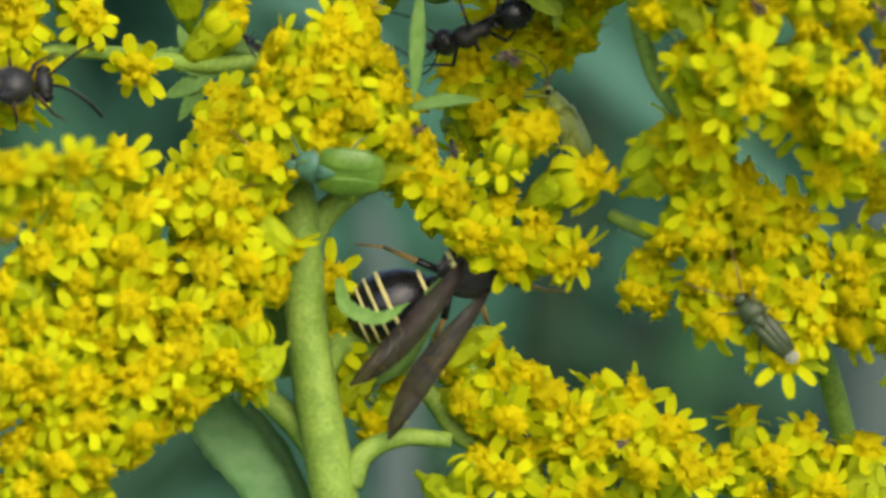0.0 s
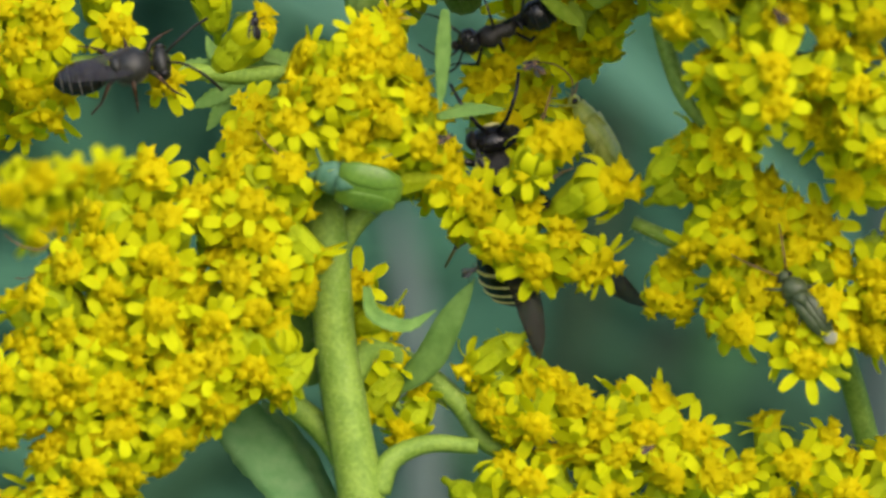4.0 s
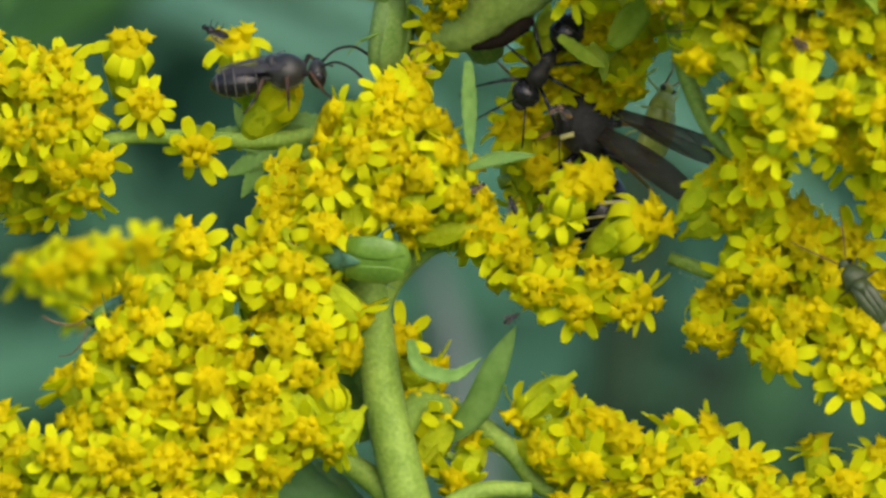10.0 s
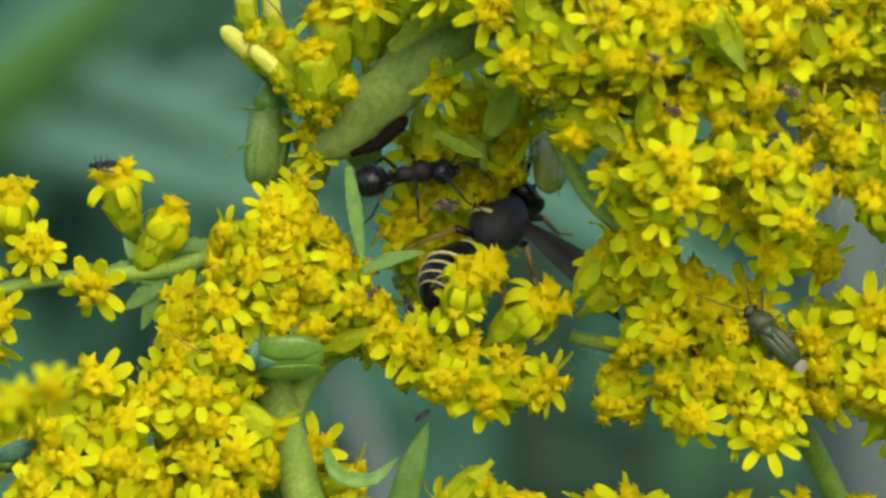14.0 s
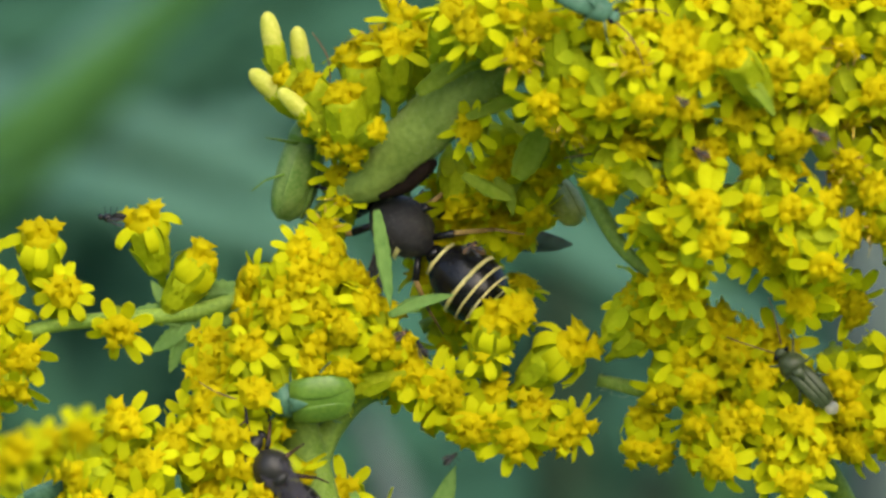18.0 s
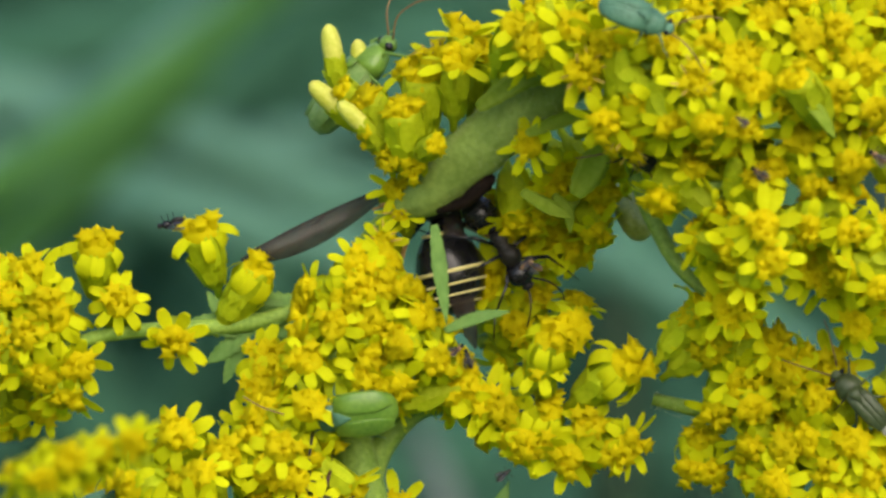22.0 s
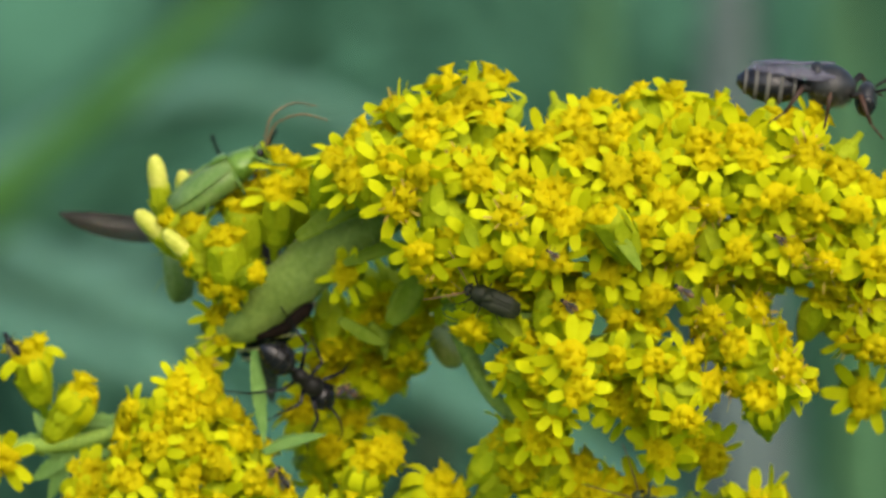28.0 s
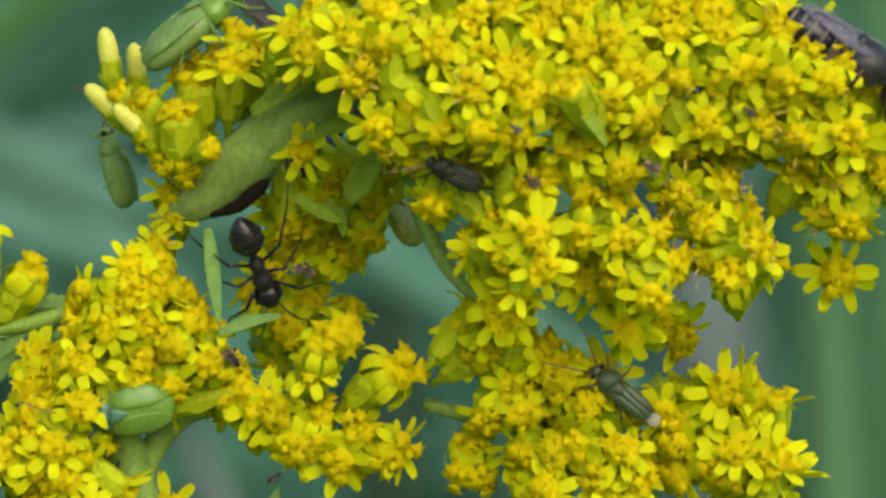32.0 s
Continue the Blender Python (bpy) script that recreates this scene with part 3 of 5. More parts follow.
# ---- the stem behind, swollen above, with the great drooping panicle ----
upper = thing("goldenrod_plant", spot(-8, -1000, 12), "goldenrod with a swollen stem and a great drooping yellow panicle", "plant", "goldenrod plants")
branch(upper, [(8, -1000, 12), (4, -500, 10), (-1.6, -46.4, 7), (-6.9, -30.5, 6), (-10.9, -19.9, 5), (-13.7, -10.0, 5), (-15.4, -5.3, 5), (-15.8, 0.0, 5), (-13.6, 5.0, 4), (-9.3, 10.1, 2)], [2.2, 2.0, 1.4, 1.3, 1.2, 1.1, 1.0, 0.9, 0.85, 0.9], "main_stem", sides=10)
branch(upper, [(-10.9, 8.8, 2), (-8.1, 9.8, 0), (-5.5, 12.4, -2), (-2.4, 15.2, -3), (1.2, 17.8, -4), (5.3, 20.2, -4), (12.5, 21.4, -4), (23.9, 21.7, -3), (35.4, 18.8, -1), (49.3, 11.9, 2)],
       [0.9, 1.7, 2.2, 2.3, 1.9, 1.5, 1.1, 0.9, 0.8, 0.6], "swollen_stem", "thick swollen green stem with fine hairs", GALL, 22)
for path, half, count, depth, old in (
    ([(-1.5, 21.3), (1.7, 22.8), (5.2, 26.0), (9.7, 27.3), (12.0, 26.5)], 2.0, 18, -12, 0.1),
    ([(0.9, 19.5), (5.3, 22.3), (9.7, 24.2), (12.5, 23.9)], 2.3, 15, -15, 0.1),
    ([(15.2, 24.7), (18.8, 26.0), (21.6, 25.1), (24.2, 26.8), (27.9, 26.7)], 2.0, 17, -12, 0.1),
    ([(6.3, 18.7), (10.7, 20.6), (15.2, 21.7), (19.7, 21.3), (23.7, 23.3)], 2.6, 22, -16, 0.1),
    ([(24.7, 24.3), (29.2, 24.8), (33.7, 25.2), (37.8, 23.5)], 2.0, 15, -14, 0.1),
    ([(23.8, 20.3), (28.3, 21.3), (32.8, 21.0), (36.9, 20.6), (40.6, 18.9)], 2.5, 20, -16, 0.3),
    ([(6.1, 16.5), (8.4, 15.2), (10.7, 14.6)], 1.8, 8, -15, 0.1),
    ([(10.6, 17.8), (14.2, 17.0), (17.8, 16.7)], 2.6, 12, -18, 0.1),
    ([(19.6, 18.1), (23.2, 18.2), (26.9, 17.0)], 2.3, 12, -17, 0.15),
    ([(29.2, 17.5), (33.3, 17.2), (37.3, 17.3), (41.4, 15.2)], 2.3, 15, -15, 0.35),
    ([(10.3, 11.3), (12.6, 10.7), (15.3, 10.8), (18.0, 10.8)], 1.8, 11, -14, 0.1),
    ([(18.5, 13.6), (22.5, 13.3), (26.1, 13.4)], 2.0, 10, -15, 0.15),
    ([(14.5, 8.1), (15.4, 5.4)], 1.7, 5, -14, 0.05),
    ([(17.2, 8.2), (18.2, 5.0), (19.4, 3.6)], 2.2, 11, -16, 0.05),
    ([(20.8, 9.2), (24.0, 7.5), (26.4, 5.3), (27.4, 2.9)], 1.9, 11, -15, 0.05),
    ([(29.6, 11.6), (31.4, 9.0), (33.6, 6.3), (34.3, 3.6)], 2.1, 13, -13, 0.2),
    ([(37.2, 11.5), (40.9, 11.6), (43.1, 9.8)], 1.8, 9, -11, 0.2),
    ([(37.7, 19.8), (42.8, 17.2), (48.4, 12.8)], 2.3, 12, -12, 0.3),
    ([(43.0, 11.7), (47.1, 10.0), (49.5, 5.5)], 2.2, 7, -10, 0.3),
):
    raceme(upper, path, half, count, depth, near=True, old=old)
head(upper, spot(41.4, 5.3, -6), (0.2, -1, -0.3), 1.3, False, True)
for p0, w in (([(5.0, 20.9), (3.0, 20.2), (0.7, 18.8), (-1.5, 18.0)], 0.9), ([(-2.4, 17.5), (-3.0, 18.4), (-3.3, 19.4)], 0.9), ([(-1.5, 18.0), (-1.6, 19.0), (-1.1, 20.0)], 0.8), ([(0.7, 19.0), (1.2, 19.9), (2.1, 20.6)], 0.9)):
    leaf(upper, [(u, v, -6) for u, v in p0], w * 0.8, BRACT, 0.4, teeth=0.25)
for points, width in ((((3.3, 9.9, -4), (4.7, 12.3, -4), (5.9, 14.6, -4)), 3.0), (((-0.9, 10.2, -3), (1.4, 8.9, -3), (3.0, 8.2, -3)), 1.5), (((-0.6, 14.6, -6), (2.7, 15.8, -6), (6.1, 16.3, -6)), 1.5), (((-4.4, 16.5, -7), (-0.5, 19.0, -7), (4.7, 20.8, -7)), 2.2), (((1.6, 10.0, -2), (2.7, 8.7, -2), (3.0, 7.0, -2)), 1.2), (((3.1, 17.8, -7), (3.5, 19.6, -7), (3.7, 21.6, -7)), 2.0), (((5.9, 14.6, -3), (7.3, 13.3, -3), (7.8, 11.1, -3)), 2.0)):
    leaf(upper, points, width * 0.75, BRACT, 0.35, "bract", "rounded yellow-green bract", teeth=0.1)
hairs(upper, [(-8.1, 9.8, 0), (-5.5, 12.4, -2), (-2.4, 15.2, -3)], (1.8, 2.28), 1100, 0.5)
hairs(upper, [(-2.4, 15.2, -3), (1.2, 17.8, -4), (5.3, 20.2, -4)], (2.25, 1.5), 700, 0.5)
hairs(upper, [(-14.0, 4.3, 4), (-11.6, 7.6, 3), (-9.3, 10.1, 2)], (0.85, 0.9), 160)
UPRIGHT = [(-6.0, 19.8, -5, (0.05, -0.45, 1), 1.25), (-5.5, 22.2, -2, (0.05, -0.3, 1), 1.25), (-7.8, 20.3, 0, (-0.3, -0.3, 1), 1.1), (-4.1, 20.7, -2, (0.2, -0.4, 1), 1.2), (-2.7, 20.0, -1, (0.4, -0.5, 0.8), 1.1), (-9.7, 19.3, 1, (-0.4, -0.3, 0.9), 1.1)]
for i, (u, v, d, face, size) in enumerate(UPRIGHT):
    head(upper, spot(u, v, d), face, size, False, i < 4, i == 2)
for u, v, d, face, size in ((-10.2, 16.1, -5, (-0.15, -0.5, 0.9), 1.45), (-8.7, 18.7, -4, (0, -0.4, 1), 1.5), (-7.6, 13.6, -8, (0.35, -0.8, 0.2), 0.9), (-12.9, 17.0, -3, (-0.6, -0.4, 0.7), 1.35), (-12.6, 14.5, -3, (-0.8, -0.5, 0.3), 1.3), (-11.0, 12.7, -3, (-0.5, -0.7, 0), 1.2), (-14.8, 17.7, -2, (-0.7, -0.4, 0.6), 1.1), (-9.3, 12.1, -4, (0.1, -0.7, -0.5), 1.1)):
    opening(upper, spot(u, v, d), face, size)
for (u, v), face in zip([(-2.0, 9.3), (0.3, 9.8), (2.1, 9.4), (4.0, 8.3), (-1.2, 6.4), (-2.7, 4.0), (-3.6, 2.4), (3.4, 6.0), (1.1, 6.9)], [(-0.3, -0.8, -0.5), (0.1, -0.9, -0.3), (0.3, -0.8, -0.5), (0.5, -0.8, -0.3), (-0.4, -0.9, -0.1), (0.2, -0.9, -0.4), (-0.3, -0.6, 0.6), (0.6, -0.8, -0.2), (0.1, -0.9, 0.3)]):
    head(upper, spot(u, v, 5), face, 1.2, False, True)
for place, face, size in (((-16.0, 21.9, 3), (-0.18, -0.2, 0.98), 1.02), ((-13.8, 20.9, 5), (-0.14, -0.2, 0.99), 0.94), ((-16.5, 17.6, -2), (-0.74, -0.2, 0.67), 1.02), ((-14.3, 16.1, -4), (-0.73, -0.2, 0.68), 0.94), ((-13.7, 17.3, -1), (-0.6, -0.2, 0.8), 0.77)):
    bud(upper, spot(*place), face, size)
branch(upper, [(-13.3, 15.6, 0), (-10.1, 13.9, 0), (-5.5, 13.1, 0)], [0.6, 0.9, 0.8])
ROUND = [((0.2, -0.8, 0.5), 0.85), ((-0.2, -1, 0), 0.95), ((0.5, -0.5, -0.9), 1.05), ((0.4, -0.6, -0.5), 1.1), ((0.1, -0.8, -0.4), 1.0), ((-0.2, -0.9, 0.6), 0.8), ((-0.3, -0.9, 0.2), 0.85), ((0.2, -0.8, 0.3), 0.9), ((0.2, -0.4, -1), 1.2), ((0.6, -0.3, -0.9), 1.3), ((0.2, -0.6, -0.8), 1.0), ((-0.1, -0.8, 0.5), 1.0)]
for i, ((u, v), (face, size)) in enumerate(zip([(-7.8, 13.5), (-0.3, 13.7), (4.7, 7.4), (2.8, 11.9), (1.0, 9.2), (-10.2, 8.4), (-11.5, 6.1), (-10.7, 10.2), (-1.2, 8.2), (5.1, 10.6), (0.2, 4.1), (-2.4, 0.8)], ROUND)):
    head(upper, spot(u, v, -5 if face[1] == -1 else 12 if i > 9 else 1), face, size, False, True, size < 0.9)
for (u, v), face, size in zip([(6.4, 12.5), (2.1, 11.2), (7.5, 14.8)], [(0.6, -0.7, 0.3), (0.3, -0.8, -0.3), (0.5, -0.6, 0.6)], (1.2, 1.2, 1.1)):
    head(upper, spot(u, v, 1), face, size, False, True)
opening(upper, spot(19.9, 18.6, -22), (-0.5, -0.6, 0.7), 1.35)
for p0, p1, w in (([(-7.6, 7.5), (-7.1, 3.9), (-6.5, -0.2)], -5, 1.1), ([(-6.7, -0.7), (-4.2, 0.3), (-1.6, 0.9)], -4, 0.9), ([(3.1, 14.5), (4.3, 15.1), (5.6, 16.1)], -2, 1.0), ([(5.2, 13.4), (3.7, 10.6), (2.5, 7.8)], 0, 1.0), ([(1.0, 11.2), (1.7, 9.2), (3.3, 8.3)], 1, 1.1), ([(20.2, 17.5), (21.6, 16.1), (22.8, 14.3)], -22, 1.0)):
    leaf(upper, [(u, v, p1) for u, v in p0], w, BRACT if w in (1.5, 1.4, 1.0) else LEAF, teeth=0.12)
for p0, w in (([(-24.4, 0.0), (-22.9, 1.4), (-20.7, 1.5), (-18.4, 1.0)], 1.5), ([(-22.2, -0.1), (-19.8, -0.8), (-17.8, 0.2)], 1.8), ([(-23.0, -0.6), (-24.5, 0.7), (-25.4, 2.1)], 1.0), ([(-18.4, 1.4), (-20.9, 0.4), (-23.0, -0.6)], 2.4), ([(-21.7, -0.6), (-23.6, -2.3), (-25.5, -3.6)], 1.3), ([(-22.1, -0.9), (-23.2, -3.3), (-24.0, -5.2)], 1.1), ([(-6.5, -0.6), (-4.4, 0.3), (-2.5, 0.8)], 1.0), ([(-22.9, -1.3), (-24.8, -0.5), (-27.1, -0.4)], 1.4)):
    leaf(upper, [(u, v, 3) for u, v in p0], w, teeth=0.25)
branch(upper, [(8.2, 11.6, -3), (9.7, 7.6, -4), (11.6, 4.4, -5), (14.5, 1.8, -6)], [0.9, 0.7, 0.6, 0.5])

crowd(upper, [
    ([(1.5, 22.3), (7.8, 25.7), (11.4, 25.8)], 1.8, 10),
    ([(7.1, 18.8), (15.2, 20.9), (23.8, 22.0)], 2.4, 26),
    ([(25.1, 23.0), (32.4, 22.7), (39.8, 19.3)], 2.4, 24),
    ([(9.5, 14.3), (17.2, 14.1), (26.3, 15.3), (37.6, 15.6)], 2.0, 24),
    ([(14.2, 7.2), (14.8, 1.8)], 1.4, 8),
    ([(18.8, 7.3), (23.0, 3.8), (27.6, 0.8)], 1.6, 12),
    ([(31.4, 9.5), (34.7, 5.1)], 1.4, 7),
], -9, "yellow flower heads deep in the panicle")

# ---- the second goldenrod: its sprays come in from the side ----
second = thing("goldenrod_plant", spot(60, -1000, 20), "goldenrod with yellow flower sprays reaching in from beside", "plant", "goldenrod plants")
branch(second, [(58, -1000, 20), (54, -300, 18), (48, -60, 14), (32.0, -21.4, 10), (27.9, -13.3, 6), (24.4, -8.4, 2), (20.8, -7.1, 1), (15.0, -6.9, 0), (9.6, -5.8, 0)], [2.4, 2.2, 1.6, 1.0, 0.9, 0.8, 0.75, 0.7, 0.5], "branch", sides=10)
for path, half, count, depth in (
    ([(16.3, -5.3), (18.6, -8.9), (19.9, -12.0)], 2.3, 12, -3),
    ([(21.2, -1.7), (23.0, -7.1), (24.8, -10.7), (25.3, -13.8)], 2.4, 14, -4),
    ([(28.4, -4.9), (31.1, -8.0), (33.3, -12.0)], 2.8, 14, -3),
    ([(30.2, -4.4), (33.8, -5.8), (37.3, -7.1)], 2.4, 8, -2),
    ([(37.8, 14.8), (42.3, 14.5), (46.8, 13.8)], 2.4, 11, -6),
    ([(31.3, -4.6), (32.3, -8.1), (37.2, -10.6)], 2.4, 9, -4),
):
    raceme(second, path, half, count, depth, near=True)
for (u, v), face, size in zip([(13.2, 1.0), (18.3, -1.5), (20.8, -2.6), (14.1, -1.3)] + [(37.6, -10.1), (33.9, -4.1), (29.2, 0.3), (16.3, -0.1)], [(0.7, -0.2, 0.8), (0.95, -0.2, 0.3), (0.9, -0.4, 0.2), (0.8, -0.4, 0.6), (0.6, -0.2, 0.8), (1, -0.2, 0.1), (0.5, -0.6, -0.6), (0.8, -0.5, -0.3)], (1.3, 1.4, 1.2, 1.2, 1.5, 1.4, 1.2, 1.2)):
    head(second, spot(u, v, -5), face, size, False, True)
for (u, v), face, size in (((15.5, 0.3), (0.1, -1, -0.1), 1.2), ((14.1, -1.9), (-0.3, -0.9, -0.4), 1.1), ((18.1, -2.5), (0.7, -0.7, 0.1), 1.2), ((12.5, 0.4), (-0.4, -0.8, 0.5), 1.0), ((16.2, -4.1), (0.4, -0.9, -0.4), 1.1)):
    head(second, spot(u, v, -5), face, size, False, True)
DROP = [(13.4, -8.9), (12.8, -11.1), (14.1, -11.1)]
for (u, v), face in zip(DROP, [(0, -0.8, 0.7), (-0.4, -0.9, -0.6), (0.4, -0.8, -0.7)]):
    head(second, spot(u, v, -1), face, 1.1, True, True)

crowd(second, [([(17.7, -5.3), (21.2, -7.1), (24.8, -10.7)], 2.4, 16), ([(29.3, -5.3), (34.6, -9.3)], 2.4, 10)], 2, "yellow flower heads deep in the side spray")

hairs(second, [(15.4, -7.0, 0), (12.3, -6.7, 0), (9.6, -5.8, 0)], (0.7, 0.55), 140)

# ---- the low spray ----
branch(main, [(-9.5, -21.4, 1), (-8.6, -19.5, 2), (-5.0, -19.9, 4), (-1.2, -21.9, 4), (2.0, -24.8, 4), (6.9, -25.2, 4), (13.7, -22.1, 4)], [1.2, 0.9, 0.8, 0.7, 0.5])
branch(main, [(-5.7, -29.8, 0), (-5.3, -27.5, 0), (-3.0, -25.7, 1), (1.2, -25.0, 1)], [1.0, 0.8, 0.6])
for path, half, count, depth in (
    ([(2.8, -19.9), (7.6, -22.3), (12.6, -21.2), (18.5, -22.4)], 2.2, 18, 2),
    ([(2.3, -28.2), (8.1, -27.1), (14.2, -24.6), (20.7, -24.6)], 2.4, 18, 1),
    ([(21.9, -24.0), (25.1, -20.3), (29.0, -22.6), (33.7, -22.1)], 2.3, 14, 2),
    ([(0.6, -17.7), (2.6, -21.2), (2.2, -23.5)], 1.6, 7, 3),
    ([(-9.6, -14.5), (-8.7, -17.8), (-7.6, -21.5), (-3.3, -24.5)], 1.6, 13, 4),
):
    raceme(second if path[0][0] > 5 else main, path, half, count, depth)

# leaves
leaf(main, [(-6.6, -22.5, 4), (-3.9, -19.4, 2), (-2.7, -15.7, 1), (-1.5, -12.4, 1)], 2.3, LEAF, 0.12)
leaf(main, [(-12.1, -22.8, 3), (-14.5, -18.0, 4), (-15.0, -12.5, 4)], 2.6, LEAF)
leaf(main, [(-9.6, -14.5, -1), (-8.4, -16.6, -3), (-6.1, -16.9, -3), (-3.9, -15.2, -2)], 1.1, LEAF, 0.5, teeth=0.2)
leaf(main, [(-9.3, -34.2, 3), (-14.2, -29.5, 4), (-17.9, -26.5, 5), (-21.0, -23.8, 5)], 4.6, LEAF_SOFT, 0.15, teeth=0.06)
leaf(main, [(-7.4, -35.3, 7), (-11.6, -30.0, 8), (-14.4, -27.1, 9), (-16.1, -24.8, 9)], 3.2, LEAF_DARK)


# ---- insects ----
BLACK = material("chitin_black", (0.004, 0.004, 0.005), (0.014, 0.013, 0.014), 0.26, 900, 0.1, 0.0, 0.1, coat=0.1, spec=0.3)
DARK = material("chitin_dull_dark", (0.007, 0.006, 0.005), (0.022, 0.019, 0.016), 0.5, 900, 0.3, 0.0, 0.1, spec=0.25)
FUZZ = material("grey_brown_fuzz", (0.014, 0.013, 0.014), (0.042, 0.040, 0.042), 0.42, 1500, 0.5, 0.0, 0.05, spec=0.25)
BEE_SHINE = material("dark_bronze_chitin", (0.010, 0.010, 0.009), (0.030, 0.028, 0.025), 0.38, 1200, 0.25, 0.0, 0.05, spec=0.4)
BAND = material("pale_yellow_band", (0.58, 0.50, 0.16), (0.74, 0.66, 0.28), 0.5, 900, 0.1, 0.0, 0.05)
GREY_BAND = material("grey_hair_band", (0.07, 0.065, 0.055), (0.14, 0.13, 0.11), 0.8, 1500, 0.3, 0.0, 0.05)
LEG_YELLOW = material("leg_ochre", (0.20, 0.12, 0.03), (0.36, 0.23, 0.07), 0.5, 900, 0.1, 0.0, 0.1)
WING = material("smoky_wing", (0.045, 0.032, 0.026), (0.115, 0.088, 0.068), 0.3, 500, 0.2, 0.3, 0.05, coat=0.1, spec=0.3, alpha=0.5)
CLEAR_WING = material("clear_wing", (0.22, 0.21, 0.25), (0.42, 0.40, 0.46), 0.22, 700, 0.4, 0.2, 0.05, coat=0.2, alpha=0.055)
# paler, denser copy of the clear wing: sky sheen put into its colour
SHEEN_WING = material("wing_sky_sheen_violet", (0.26, 0.25, 0.32), (0.48, 0.46, 0.54), 0.22, 700, 0.4, 0.2, 0.05, coat=0.2, alpha=0.19)
LEG_BROWN = material("leg_red_brown", (0.02, 0.010, 0.006), (0.08, 0.035, 0.014), 0.5, 900, 0.1, 0.0, 0.1)
FUR = material("grey_hair", (0.14, 0.13, 0.105), (0.27, 0.25, 0.20), 0.7, 900, 0.1, 0.3, 0.1)
BUG_GREEN = material("bug_green", (0.09, 0.19, 0.02), (0.16, 0.28, 0.035), 0.35, 500, 0.15, 0.1, 0.05, coat=0.25, spec=0.3)
BUG_OLIVE = material("bug_olive", (0.11, 0.22, 0.04), (0.22, 0.32, 0.09), 0.4, 600, 0.2, 0.15, 0.05, coat=0.1, spec=0.2)
BUG_TEAL = material("bug_blue_green", (0.05, 0.14, 0.08), (0.10, 0.22, 0.14), 0.5, 600, 0.15, 0.1, 0.05, coat=0.1, spec=0.25)
BUG_GREY = material("bug_grey_green", (0.030, 0.045, 0.016), (0.070, 0.090, 0.036), 0.4, 500, 0.2, 0.0, 0.08, coat=0.08)
BUG_DARK = material("bug_dark_olive", (0.010, 0.013, 0.006), (0.028, 0.032, 0.012), 0.5, 500, 0.2, 0.0, 0.08, spec=0.2)
BUG_PALE = material("bug_pale_green", (0.32, 0.38, 0.06), (0.48, 0.52, 0.12), 0.35, 500, 0.15, 0.3, 0.05, coat=0.3)
BUG_BROWN = material("bug_brown", (0.12, 0.06, 0.025), (0.26, 0.15, 0.06), 0.4, 600, 0.2, 0.0, 0.08)
HUSK = material("white_husk", (0.45, 0.47, 0.40), (0.62, 0.63, 0.56), 0.4, 600, 0.2, 0.4, 0.05, alpha=0.55)
SCAR = material("dark_brown_scar", (0.005, 0.003, 0.002), (0.014, 0.008, 0.005), 0.8, 700, 0.6, 0.0, 0.05, spec=0.1)


def shell(profile, sides=16, rough=0.0):
    """A body along x from rings (x, half width, half height, height of its middle), in millimetres."""
    bm, rings = bmesh.new(), []
    for x, w, h, z in profile:
        rings.append([bm.verts.new(Vector((x, w * math.cos(2 * math.pi * j / sides), z + h * math.sin(2 * math.pi * j / sides))) * MM * (1 + rough * rnd.uniform(-1, 1))) for j in range(sides)])
    for r0, r1 in zip(rings, rings[1:]):
        for j in range(sides):
            bm.faces.new((r0[j], r0[(j + 1) % sides], r1[(j + 1) % sides], r1[j]))
    bm.faces.new(rings[0])
    bm.faces.new(rings[-1])
    return bm


def egg(x0, x1, w, h, z=0.0, blunt=0.5, sides=16, steps=9, rough=0.0, fat=0.0):
    """A rounded body from x0 to x1; fat moves its widest place forwards."""
    out = []
    for i in range(steps + 1):
        t = i / steps
        a = math.sin(math.pi * min(0.985, max(0.015, t)) ** (1 + fat)) ** blunt
        out.append((x0 + (x1 - x0) * t, w * a, h * a, z))
    return shell(out, sides, rough)


def fur(owner, x0, x1, w, h, z, blunt, count, length, sides_only=False):
    """Short fine hairs all over a rounded body."""
    bm = bmesh.new()
    for i in range(count):
        t, a = rnd.uniform(0.08, 0.95), rnd.uniform(0, 6.283)
        if sides_only and 0.7 < a < 2.44:
            a += 3.14
        k = math.sin(math.pi * t) ** blunt
        out = Vector(((t - 0.5) * 1.1, math.cos(a), math.sin(a))).normalized()
        p = Vector((x0 + (x1 - x0) * t, w * k * 0.98 * math.cos(a), z + h * k * 0.98 * math.sin(a)))
        tip = p + (out + Vector((-0.5, rnd.uniform(-0.4, 0.4), rnd.uniform(-0.4, 0.4)))).normalized() * length * rnd.uniform(0.6, 1.2)
        e = out.orthogonal().normalized() * 0.014
        f = out.cross(e)
        vs = [bm.verts.new(q * MM) for q in (p + e, p - e * 0.5 + f, p - e * 0.5 - f, tip)]
        for tri in ((0, 1, 3), (1, 2, 3), (2, 0, 3)):
            bm.faces.new([vs[j] for j in tri])
    tagged(part("hair_coat", bm, FUR, owner, "short grey hairs"), kind="stuff")


